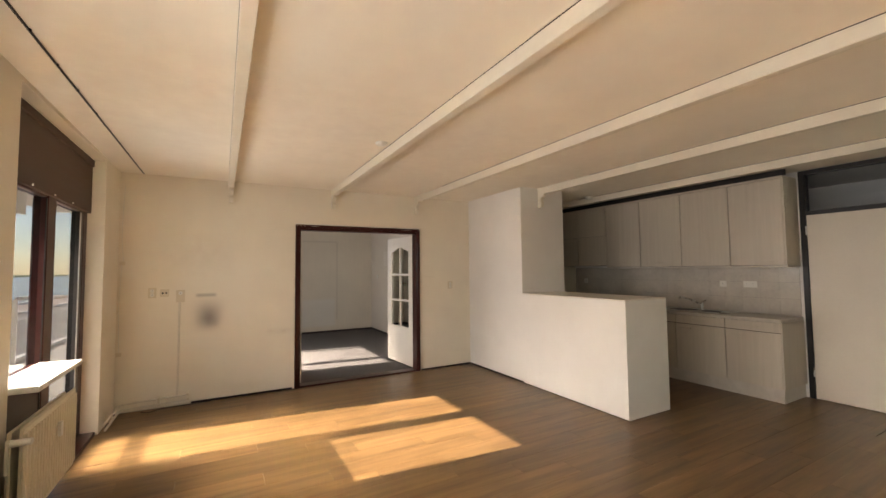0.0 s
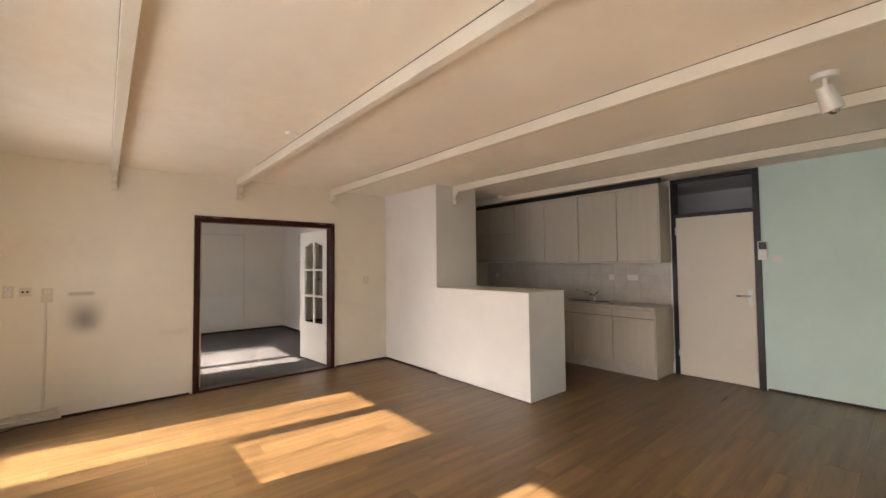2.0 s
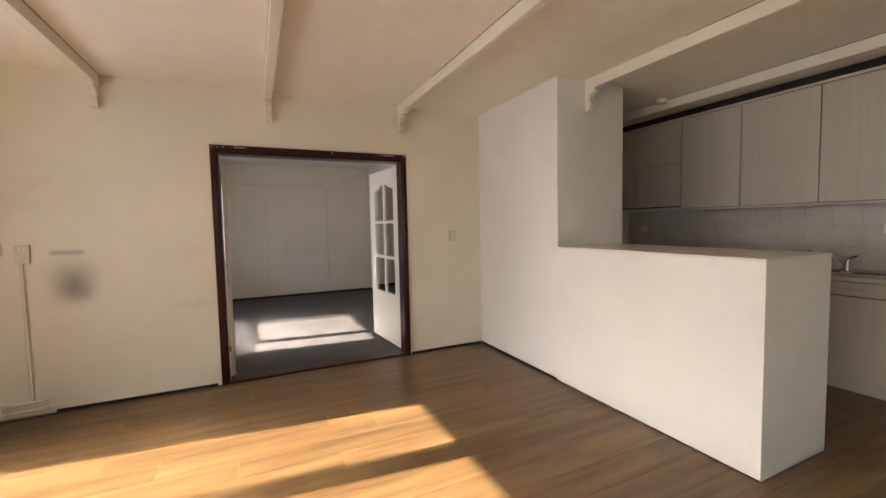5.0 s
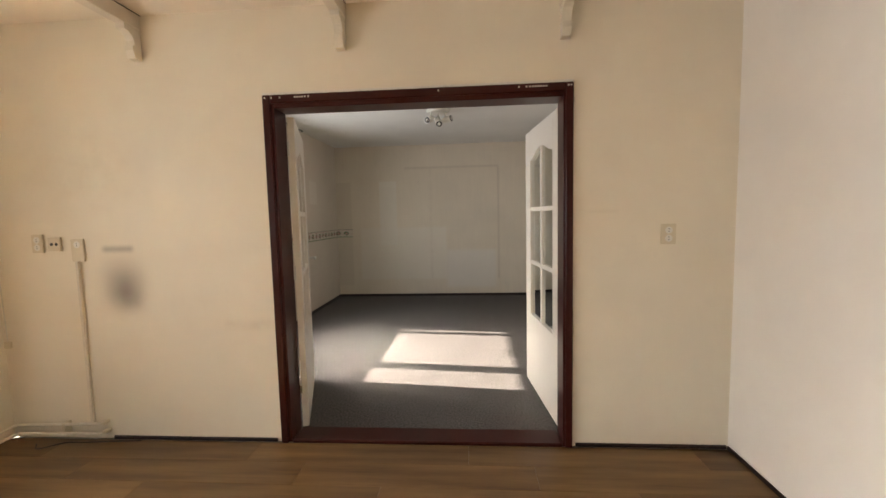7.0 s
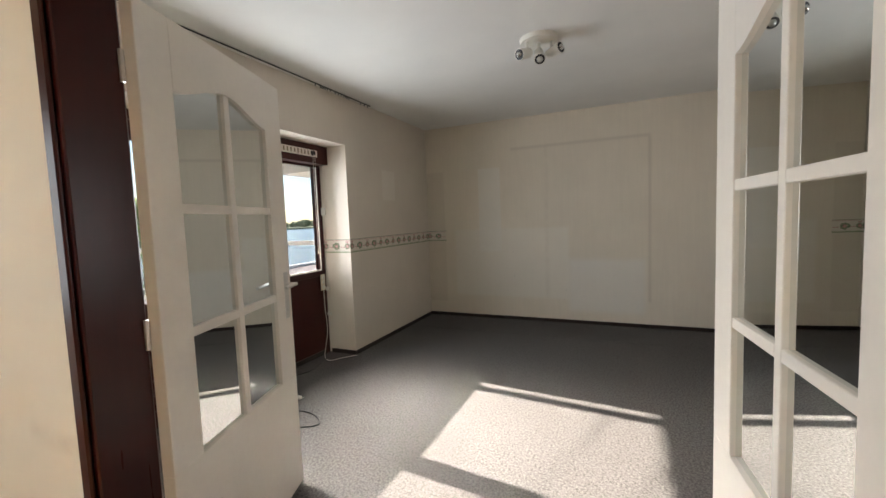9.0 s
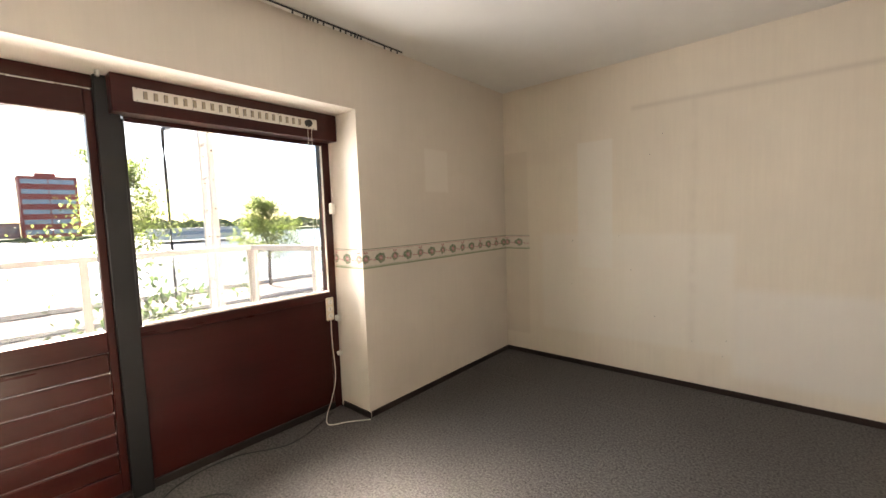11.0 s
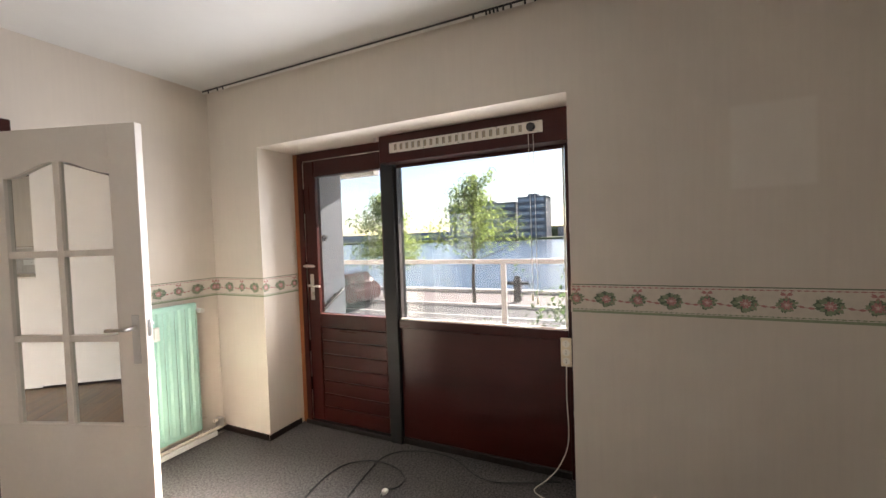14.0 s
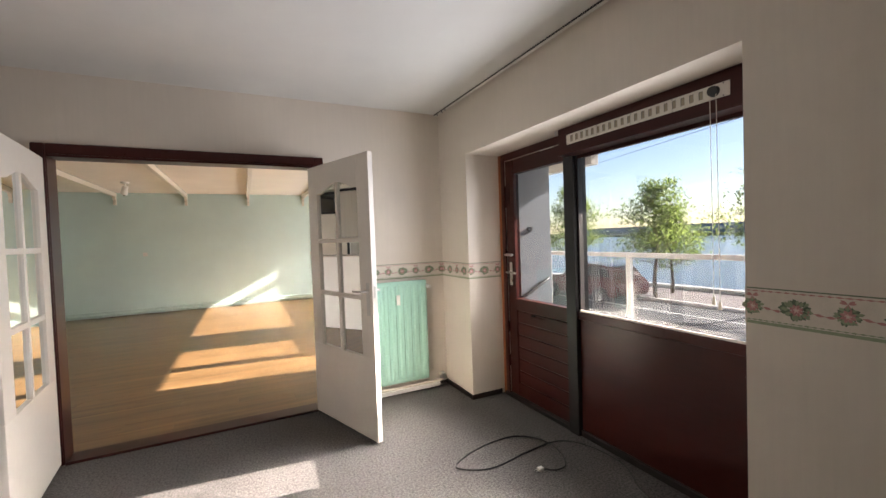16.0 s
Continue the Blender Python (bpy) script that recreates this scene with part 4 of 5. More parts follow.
sink()
hob = thing("gas_hob", "dark gas hob on the worktop", "hob", (6.6, -0.68, 0.911))
part("tray", bx(((6.40, -0.96, 0.9115), (6.84, -0.42, 0.922)), bev=0.004), M_DARK, hob)
for y in (-0.82, -0.56):
    for x in (6.51, 6.72):
        bm = bmesh.new()
        rod(bm, (x, y, 0.922), (x, y, 0.934), 0.042, 16, 0.035)
        part("burner", bm, M_BLACK, hob)
        for k in range(2):
            dx, dy = ((0.09, 0.004), (0.004, 0.09))[k]
            part("grate_bar", bx(((x - dx, y - dy, 0.935), (x + dx, y + dy, 0.943))), M_BLACK, hob)
for y, lab in ((-2.57, 0), (-2.885, 1), (-0.26, 0)):
    socket((XK - 0.011, y, 1.27), (-1, 0, 0), (0, 1, 0), 0.08 if not lab else 0.15, 0.08, [(0, 0, 0.02, 0)] if not lab else [(-0.036, 0, 0.02, 0), (0.036, 0, 0.02, 0)], "white socket on the kitchen tiles", M_WHITE)


# ---- hall door beside the kitchen ----
def hall_door():
    d = thing("door_2", "plain beige hall door in a dark frame with a glazed transom, closed", "door", (XK, -3.9, 0), kind="structure")
    xa, xb = XK - 0.022, XK + 0.10
    for a, b in (((xa, -3.475, 0.0), (xb, -3.421, 2.594)), ((xa, -4.384, 0.0), (xb, -4.322, 2.594)), ((xa, -4.322, 2.548), (xb, -3.475, 2.594)), ((xa, -4.322, 2.075), (xb, -3.475, 2.125))):
        part("frame", bx((a, b), bev=0.003), M_DARK, d)
    lf = part("leaf", bx(((XK - 0.016, -4.318, 0.008), (XK + 0.024, -3.479, 2.090)), bev=0.002), M_BEIGE_DOOR, d, "plain beige painted leaf")
    pane("pane", (XK + 0.03, -4.322, 2.125), (XK + 0.036, -3.475, 2.548), d, M_DIM_GLASS, "dark transom glass")
    part("door_plate", bx(((XK - 0.021, -4.285, 0.94), (XK - 0.0165, -4.245, 1.16)), bev=0.002), M_SILL, lf, "white back plate")
    bm = bmesh.new()
    tube(bm, spline([(XK - 0.02, -4.265, 1.075), (XK - 0.065, -4.265, 1.075), (XK - 0.07, -4.25, 1.075), (XK - 0.068, -4.14, 1.075)], 5), 0.009, 8)
    part("handle", bm, M_CHROME, lf, "steel lever handle")
    for z in (0.25, 1.85):
        bm = bmesh.new()
        rod(bm, (XK - 0.026, -3.476, z), (XK - 0.026, -3.476, z + 0.1), 0.008, 8)
        part("hinge", bm, M_CHROME, d)


hall_door()
ic = thing("intercom", "white door intercom panel with a dark screen", "intercom", (XK, -4.40, 1.61))
part("body", bx(((XK - 0.034, -4.447, 1.505), (XK - 0.0225, -4.357, 1.720)), ((XK - 0.03, -4.445, 1.507), (XK - 0.001, -4.386, 1.718)), bev=0.004), M_WHITE, ic)
part("screen", bx(((XK - 0.0365, -4.44, 1.625), (XK - 0.0335, -4.364, 1.712)), bev=0.001), M_BLACK, ic, "dark glass screen")
part("button_bar", bx(((XK - 0.0365, -4.43, 1.53), (XK - 0.0335, -4.374, 1.545)), bev=0.001), M_CHROME, ic)

# ---- bedroom facade: garden door and window ----
def bedroom_window():
    w = thing("window_3", "dark mahogany garden door and fixed window in one frame", "window", (0.33, 1.7, 0), kind="structure")
    xa, xb = 0.285, 0.362
    for n, a, b, m, lab in (
            ("frame", (xa, 0.612, 0.0), (xb, 0.655, 2.123), M_ORANGE_WOOD, "raw orange timber edge"), ("frame", (xa, 0.655, 0.0), (xb + 0.004, 0.702, 2.09), M_MAHOGANY, ""),
            ("head", (xa, 0.655, 2.062), (xb, 1.452, 2.123), M_MAHOGANY_H, ""), ("head", (xa, 1.56, 1.935), (xb, 2.743, 2.123), M_MAHOGANY_H, ""),
            ("frame", (xa, 2.68, 0.0), (xb, 2.743, 1.935), M_MAHOGANY, ""), ("mullion", (xa - 0.02, 1.452, 0.0), (xb + 0.028, 1.545, 2.123), M_STRIP, "black painted mullion"),
            ("threshold", (xa - 0.06, 0.655, 0.0), (xb + 0.02, 1.452, 0.032), M_DARK, ""), ("bottom_rail", (xa, 1.545, 0.82), (xb + 0.012, 2.68, 0.876), M_MAHOGANY_H, ""),
            ("panel", (xa + 0.01, 1.545, 0.045), (xb - 0.006, 2.68, 0.82), M_MAHOGANY_H, "plain mahogany panel"), ("foot_rail", (xa, 1.545, 0.0), (xb + 0.008, 2.68, 0.045), M_DARK, ""),
            ("stile", (xa, 1.545, 0.876), (xb, 1.562, 1.935), M_DARK, "")):
        part(n, bx((a, b), bev=0.003), m, w, lab)
    pane("pane", (0.318, 1.562, 0.876), (0.324, 2.68, 1.935), w)
    for a, b in (((xb, 1.563, 0.877), (xb + 0.008, 2.679, 0.889)), ((xb, 1.563, 1.922), (xb + 0.006, 2.679, 1.934)), ((xb, 2.668, 0.889), (xb + 0.006, 2.679, 1.922))):
        part("glazing_bead", bx((a, b)), M_WHITE if a[2] < 1 else M_MAHOGANY_H, w)
    d = thing("garden_door", "dark mahogany garden door, glazed above grooved boards, closed", "door", (0.33, 1.08, 0.03))
    xa, xb = 0.290, 0.350
    for n, a, b, m in (("stile", (xa, 0.7025, 0.036), (xb, 0.816, 2.055), M_MAHOGANY), ("stile", (xa, 1.418, 0.036), (xb, 1.4515, 2.055), M_MAHOGANY),
                       ("top_rail", (xa, 0.816, 1.937), (xb, 1.418, 2.0615), M_MAHOGANY_H), ("lock_rail", (xa, 0.816, 0.775), (xb, 1.418, 0.878), M_MAHOGANY_H), ("bottom_rail", (xa, 0.816, 0.036), (xb, 1.418, 0.145), M_MAHOGANY_H)):
        part(n, bx((a, b), bev=0.003), m, d)
    for i in range(6):
        z = 0.147 + i * 0.1045
        part("board", bx(((xa + 0.012, 0.816, z), (xb - 0.008, 1.418, z + 0.1005)), bev=0.006), M_MAHOGANY_H, d)
    pane("pane", (0.318, 0.816, 0.878), (0.324, 1.418, 1.937), d)
    pl = part("door_plate", bx(((xb, 0.735, 0.985), (xb + 0.005, 0.772, 1.185)), bev=0.002), M_CHROME, d, "steel back plate")
    bm = bmesh.new()
    tube(bm, spline([(xb, 0.753, 1.10), (xb + 0.045, 0.753, 1.10), (xb + 0.05, 0.77, 1.10), (xb + 0.05, 0.87, 1.098)], 5), 0.009, 8)
    part("handle", bm, M_CHROME, pl, "steel lever handle")
    bm = bx(((xb, 0.70, 1.235), (xb + 0.02, 0.775, 1.262)), bev=0.004)
    rod(bm, (xb + 0.02, 0.69, 1.248), (xb + 0.02, 0.80, 1.248), 0.008, 10)
    part("bolt", bm, M_CHROME, d, "steel sliding bolt")
    part("draught_strip", bx(((xb + 0.001, 0.7035, 0.04), (xb + 0.006, 0.7075, 2.05)), ((xb + 0.001, 0.71, 2.0555), (xb + 0.006, 1.445, 2.060))), M_CHROME, w, "bright metal draught strip")
    h = thing("ventilation_box", "mahogany box with a slotted white ventilation grille", "ventilator", (0.45, 2.1, 2.03))
    part("box", bx(((0.363, 1.50, 1.945), (0.470, 2.742, 2.123)), bev=0.003), M_MAHOGANY_H, h)
    g = part("grille", bx(((0.4705, 1.585, 2.003), (0.476, 2.585, 2.068)), bev=0.001), M_WHITE, h, "white slotted grille")
    # Slots are flat; their inner shade is painted as brown faces and black edges.
    for i in range(20):
        y = 1.635 + i * 0.0435
        bm = bx(((0.4755, y - 0.0085, 2.018), (0.4775, y + 0.0085, 2.053)))
        part("slot", bm, M_SLOT, g, "" if i else "shaded grey-brown slot")
        bm = bx(((0.4765, y - 0.0095, 2.016), (0.4785, y - 0.0075, 2.055)), ((0.4765, y - 0.0075, 2.053), (0.4785, y + 0.0085, 2.055)))
        part("slot_edge", bm, M_BLACK, g)
    for y in (1.6, 1.84, 2.08, 2.32, 2.56):
        for z in (2.008, 2.063):
            bm = bmesh.new()
            ball(bm, (0.4765, y, z), 0.003, 1)
            part("screw", bm, M_BLACK, g)
    bm = bmesh.new()
    rod(bm, (0.476, 2.52, 2.037), (0.495, 2.52, 2.037), 0.025, 20, 0.022)
    part("knob", bm, M_BLACK, h, "round black cord wheel")
    for y, z in ((2.508, 1.10), (2.535, 1.08)):
        bm = bmesh.new()
        tube(bm, [(0.49, y, 2.03), (0.485, y, 1.7), (0.485, y + 0.002, z)], 0.0017, 5)
        part("cord", bm, M_WCABLE, h)
        bm = bmesh.new()
        rod(bm, (0.485, y + 0.002, z - 0.035), (0.485, y + 0.002, z), 0.009, 10, 0.005)
        part("cord_weight", bm, M_CREAM_PL, h)
    for y in (1.46, 2.60):
        bm = bmesh.new()
        rod(bm, (0.45, y, 2.1245 - 0.02), (0.45, y, 2.1245), 0.01, 10)
        ball(bm, (0.45, y, 2.103), 0.011, 1)
        part("hook", bm, M_CHROME, h)


bedroom_window()
random.seed(7)
socket((0.372, 2.667, 0.755), (1, 0, 0), (0, 1, 0), 0.060, 0.165, [(0, 0.05, 0.021, 0), (0, 0.0, 0.021, 0), (0, -0.05, 0.021, 0)], "cream surface-mounted triple socket on the window frame")
cable("cable", "white flex hanging from the window socket to the floor", [(0.385, 2.667, 0.68), (0.39, 2.665, 0.5), (0.40, 2.67, 0.25), (0.41, 2.62, 0.1), (0.45, 2.55, 0.02), (0.55, 2.50, 0.006), (0.62, 2.6, 0.006), (0.72, 2.72, 0.006)], 0.0035, M_WCABLE)
cable("cable", "white wire clipped up the window reveal", [(0.40, 2.735, 1.98), (0.395, 2.728, 1.9), (0.40, 2.722, 1.75), (0.395, 2.73, 1.6), (0.40, 2.73, 1.53)], 0.003, M_WCABLE)
cable("cable", "thin white wire along the window frame", [(0.39, 2.735, 1.44), (0.39, 2.73, 1.0), (0.395, 2.735, 0.7), (0.39, 2.73, 0.4), (0.40, 2.72, 0.1)], 0.0022, M_WCABLE)
for z0, z1, nm in ((1.44, 1.52, "small white junction box on the reveal"), (0.66, 0.70, "small white cable clip on the reveal"), (0.40, 0.43, "small white cable clip low on the reveal")):
    solid("junction_box", bx(((0.375, 2.705, z0), (0.42, 2.7325, z1)), bev=0.005), M_WHITE, nm, "junction box")
ring = thing("hook", "small round metal hook on the window reveal", "hook", (0.42, 2.735, 1.99))
bm = bmesh.new()
tube(bm, [(0.42 + 0.02 * math.cos(a), 2.722, 1.99 + 0.02 * math.sin(a)) for a in [i * 0.55 for i in range(12)]], 0.004, 6)
part("ring", bm, M_CHROME, ring)
cable("extension_cord", "long thin black cable coiled loosely on the carpet", [
    (0.42, 2.62, 0.006), (0.56, 2.23, 0.006), (0.42, 1.94, 0.006), (0.43, 1.68, 0.006), (0.56, 1.52, 0.006), (0.83, 1.53, 0.006), (1.08, 1.57, 0.006), (1.22, 1.54, 0.006), (1.31, 1.45, 0.006),
    (1.16, 1.36, 0.006), (0.95, 1.31, 0.006), (0.75, 1.33, 0.006), (0.65, 1.48, 0.013), (0.65, 1.65, 0.006), (0.72, 1.76, 0.006), (0.80, 1.775, 0.006), (0.868, 1.73, 0.010)], 0.004, M_CABLE, 7)
pg = thing("power_plug", "small white plug on the end of the black cable", "plug", (0.89, 1.73, 0.012))
part("body", bx(((0.868, 1.715, 0.001), (0.905, 1.745, 0.024)), bev=0.005), M_WHITE, pg)
for y in (1.722, 1.738):
    bm = bmesh.new()
    rod(bm, (0.905, y, 0.012), (0.923, y, 0.012), 0.0024, 8)
    part("pin", bm, M_CHROME, pg)
for x, z in ((1.4, 1.14), (1.8, 1.18), (1.9, 0.9), (1.39, 0.74), (2.01, 0.7), (1.91, 0.58), (2.08, 0.53), (2.34, 0.37), (2.56, 0.41), (2.54, 0.29), (2.13, 1.98), (2.04, 1.83)):
    bm = bmesh.new()
    rod(bm, (x, YF - 0.006, z), (x, YF - 0.0005, z), 0.0018, 8, 0.0026)
    solid("nail", bm, M_DARK, "small dark nail stuck in the papered wall", "nail", group="nails in the wall")

radiator("radiator", "mint green enamelled panel radiator on the bedroom wall", M_RAD, (0.915, 0.10, 0), 0.80, 0.11, 1.035, (1, 0, 0), (0, 1, 0), 11, -1)
rp = pipes("heating_pipes", "cream heating pipe along the bedroom wall foot", [
    [(0.72, 0.16, 0.06), (0.80, 0.17, 0.06), (1.78, 0.17, 0.06)], [(0.72, 0.145, 0.105), (0.76, 0.15, 0.11), (0.80, 0.15, 0.115)]], 0.012, M_PIPE)
part("pipe_cover", bx(((0.80, 0.115, 0.012), (1.78, 0.185, 0.048)), bev=0.003), M_SILL, rp, "pale board under the pipe")
part("pipe_clip", bx(((0.735, 0.12, 0.05), (0.775, 0.175, 0.125)), bev=0.006), M_CHROME, rp)


# ---- wallpaper border with roses ----
def petal(bm, u, v, a, length, width, lift):
    """One flat leaf or petal that starts at (u, v) and points along the angle a."""
    c, q = math.cos(a), math.sin(a)
    out = [(0, 0), (0.3, 0.8), (0.65, 1.0), (0.85, 0.45), (1, 0), (0.85, -0.45), (0.65, -1.0), (0.3, -0.8)]
    bm.faces.new([bm.verts.new((u + c * x * length - q * y * width, lift, v + q * x * length + c * y * width)) for x, y in out])


def flower_mesh(kind):
    """Printed cluster in the plane (u, v): two greens of leaves round a rose; kind 1 hangs from a bow."""
    rnd = random.Random(3 + kind)
    R, squash = (0.052, 0.68) if kind == 0 else (0.038, 0.85)
    out = []
    for nm, mat, n, lift, near in (("leaf_print", M_LEAFPRINT, 30, 0.0, 0.36), ("pale_leaf_print", M_LEAFPALE, 16, -0.0003, 0.42)):
        bm = bmesh.new()
        for i in range(n):
            a = 2 * math.pi * (i + rnd.uniform(-0.3, 0.3)) / n
            r0 = R * rnd.uniform(near - 0.12, near + 0.2)
            L = R * rnd.uniform(0.32, 0.55)
            petal(bm, r0 * math.cos(a), r0 * math.sin(a) * squash, a + rnd.uniform(-0.7, 0.7), L, L * 0.27, lift)
        out.append((nm, finish(nm, bm, mat)))
    bm = bmesh.new()
    for ring, n, L in ((0.0120, 8, 0.014), (0.0050, 5, 0.009)):
        for i in range(n):
            a = 2 * math.pi * i / n + ring * 100
            petal(bm, ring * 0.4 * math.cos(a), ring * 0.4 * math.sin(a), a, ring * 0.6 + L * 0.7, L * 0.36, -0.0006 - 0.00004 * i)
    for i in range(4):
        a = rnd.uniform(0, 6.28)
        petal(bm, 0.6 * R * math.cos(a), 0.5 * R * math.sin(a), a, 0.006, 0.0025, -0.0007)
    if kind == 1:
        for sx in (0.55, 2.6, 0.15, 3.0):
            petal(bm, 0, R * 0.85 + 0.008, sx, 0.022, 0.0042, -0.0008)
        for a in (-1.2, -1.95):
            petal(bm, 0, R * 0.85 + 0.008, a, 0.018, 0.0018, -0.0008)
    out.append(("rose_print", finish("rose_print", bm, M_ROSE)))
    bm = bmesh.new()
    for i in range(5):
        a = 2 * math.pi * i / 5 + 0.4
        petal(bm, 0.002 * math.cos(a), 0.002 * math.sin(a), a, 0.0085, 0.0026, -0.0011)
    out.append(("pale_petal_print", finish("pale_petal_print", bm, M_ROSEPALE)))
    return out


FLOWERS = [flower_mesh(1), flower_mesh(0)]
PITCH = 0.135


def border(a, b, out, label, start=0):
    """A paper strip from a to b (x, y) on a wall that faces out, with edge bands, a ribbon and printed roses."""
    A, B, O = Vector((*a, 0)), Vector((*b, 0)), Vector((*out, 0))
    L = (B - A).length
    D = (B - A) / L
    z0, z1 = 1.050, 1.190
    t = tagged(new("wallpaper_border", None), label, "wallpaper border", "", "structure")
    t.location = A
    t.empty_display_size = 0.05

    def to(u, v, w):
        return A + D * u + O * (w + 0.0008) + Vector((0, 0, v))

    def strip(nm, v0, v1, w, mat):
        bm = bmesh.new()
        prism(bm, [(0, v0), (L, v0), (L, v1), (0, v1)], w, to)
        part(nm, bm, mat, t, "", 0)

    def rope(nm, v, swing, wave, half, w, mat, lab=""):
        """A wavy line along the strip that thickens and thins like a twisted ribbon."""
        n = max(6, int(L / 0.006))
        bm = bmesh.new()
        lo, hi = [], []
        for i in range(n + 1):
            u = L * i / n
            c = v - swing * abs(math.sin(math.pi * (u - 0.05) / PITCH))
            h = half * (0.55 + 0.45 * math.sin(2 * math.pi * u / wave))
            lo.append(bm.verts.new(to(u, c - h, w)))
            hi.append(bm.verts.new(to(u, c + h, w)))
        for i in range(n):
            bm.faces.new((lo[i], lo[i + 1], hi[i + 1], hi[i]))
        part(nm, bm, mat, t, lab, 0)
    strip("paper", z0, z1, 0.0008, M_BORDER)
    strip("edge_line", z1 - 0.0055, z1 - 0.001, 0.0014, M_LEAFPRINT)
    strip("edge_band", z0 + 0.001, z0 + 0.012, 0.0014, M_LEAFPALE)
    rope("edge_rope", z1 - 0.0135, 0.0, 0.024, 0.0032, 0.0016, M_ROSE)
    rope("edge_rope", z0 + 0.017, 0.0, 0.020, 0.0030, 0.0016, M_LEAFPALE)
    rope("ribbon", 1.117, 0.010, 0.030, 0.0052, 0.0016, M_ROSE, "faded pink ribbon")
    m = Matrix((D, -O, Vector((0, 0, 1)))).transposed().to_4x4()
    k, u = start, 0.02
    while u < L - 0.02:
        for i, (nm, me) in enumerate(FLOWERS[k % 2]):
            ob = new(nm, me)
            ob.parent = t
            ob.matrix_local = Matrix.Translation(to(u, 1.118, 0.0022) - A) @ m
        u, k = u + PITCH, k + 1


LAB = "cream wallpaper border printed with roses and green leaves"
border((XF, 2.75), (XF, YF), (1, 0), LAB)
border((XF, 0.10), (XF, 0.61), (1, 0), LAB)
border((XF, YF), (0.96, YF), (0, -1), LAB)
border((XF, 0.10), (1.80, 0.10), (0, 1), LAB)
border((XF, 0.61), (0.365, 0.61), (0, 1), LAB)
border((0.365, 2.745), (XF, 2.745), (0, -1), LAB)

# ---- outside ----
ZS = -1.25      # street
ZW = -2.3       # water
solid("ground", bx(((-15.3, -300, ZS - 3), (40, 300, ZS))), M_PAVE, "red-grey paved quay", "ground", kind="structure", smooth_below=0)
solid("road", bx(((-11.3, -300, ZS), (-4.8, 300, ZS + 0.01))), M_ROAD, "grey asphalt quay road", "road", kind="structure", smooth_below=0)
bm = bx(((-4.8, -300, ZS), (-4.6, 300, ZS + 0.12)), ((-11.5, -300, ZS), (-11.3, 300, ZS + 0.12)), ((-15.3, -300, ZS), (-14.9, 300, ZS + 0.16)), bev=0.02)
solid("kerb", bm, M_SLAB, "pale concrete kerbs along road and quay", "kerb", kind="structure")
solid("road_marking", bx(((-9.8, -300, ZS + 0.011), (-9.68, 300, ZS + 0.014))), M_RAIL_W, "white painted line along the quay road", "road marking", kind="structure", smooth_below=0)
solid("water", bx(((-420, -900, ZW - 0.5), (-15.3, 900, ZW))), M_WATER, "wide rippled harbour basin", "water", kind="structure", smooth_below=0)
solid("far_bank", bx(((-3500, -2500, ZW - 1), (-230, 2500, ZW + 1.2))), M_BANK, "low green far bank of the basin", "ground", kind="structure", smooth_below=0)

# terrace and building
solid("terrace", bx(((-2.05, -7.3, ZS), (0.285, YF + 3, -0.06))), M_TERRACE, "grey concrete terrace slab", "terrace", kind="structure", smooth_below=0)
solid("divider_wall", bx(((-0.25, 0.16, -0.06), (0.27, 0.58, 2.6))), M_GREY_WALL, "grey rendered wall projecting beside the garden door", "wall", kind="structure", smooth_below=0)
solid("overhang", bx(((-1.0, -7.2, 2.14), (-0.9, 0.50, 2.6)), ((-1.0, -7.2, 2.6), (-0.25, 0.50, 2.75)), ((-1.6, 0.5, 2.525), (0.27, 3.5, 2.6)), ((-1.0, 3.5, 2.03), (0.27, 5.5, 2.6))), M_SLAB, "white concrete balcony slabs overhead", "balcony", kind="structure", smooth_below=0)
solid("house_shell", bx(((-0.25, YB - 3, 2.82), (8, YF + 3, 8)), ((0.27, YF + 0.15, ZS), (8, YF + 3, 2.82)), ((-0.25, YB - 3, ZS), (8, YB - 0.16, 2.82))), M_BRICK_OUT, "brick house above and beside the flat", "building", kind="structure", smooth_below=0)
orn = thing("wall_ornament", "small heart-shaped metal wall ornament", "ornament", (-0.02, 0.585, 1.45))
bm = bmesh.new()
heart = [(0.03 * math.sin(a) ** 3, 0.026 * math.cos(a) - 0.010 * math.cos(2 * a) - 0.004 * math.cos(3 * a)) for a in [i * 2 * math.pi / 20 for i in range(20)]]
prism(bm, heart, 0.012, lambda u, v, w: Vector((0.0 + u, 0.581 + w, 1.47 + v)))
part("heart", bm, M_BLACK, orn)
hr = thing("handrail", "short dark metal handrail on the grey wall", "handrail", (0.0, 0.6, 0.9))
bm = bmesh.new()
tube(bm, [(0.2, 0.62, 0.80), (-0.15, 0.62, 0.98), (-0.19, 0.60, 0.99)], 0.016, 8)
part("rail", bm, M_DARK, hr)
for x, z in ((0.12, 0.84), (-0.1, 0.955)):
    bm = bmesh.new()
    rod(bm, (x, 0.58, z), (x, 0.62, z), 0.01, 8)
    part("bracket", bm, M_DARK, hr)


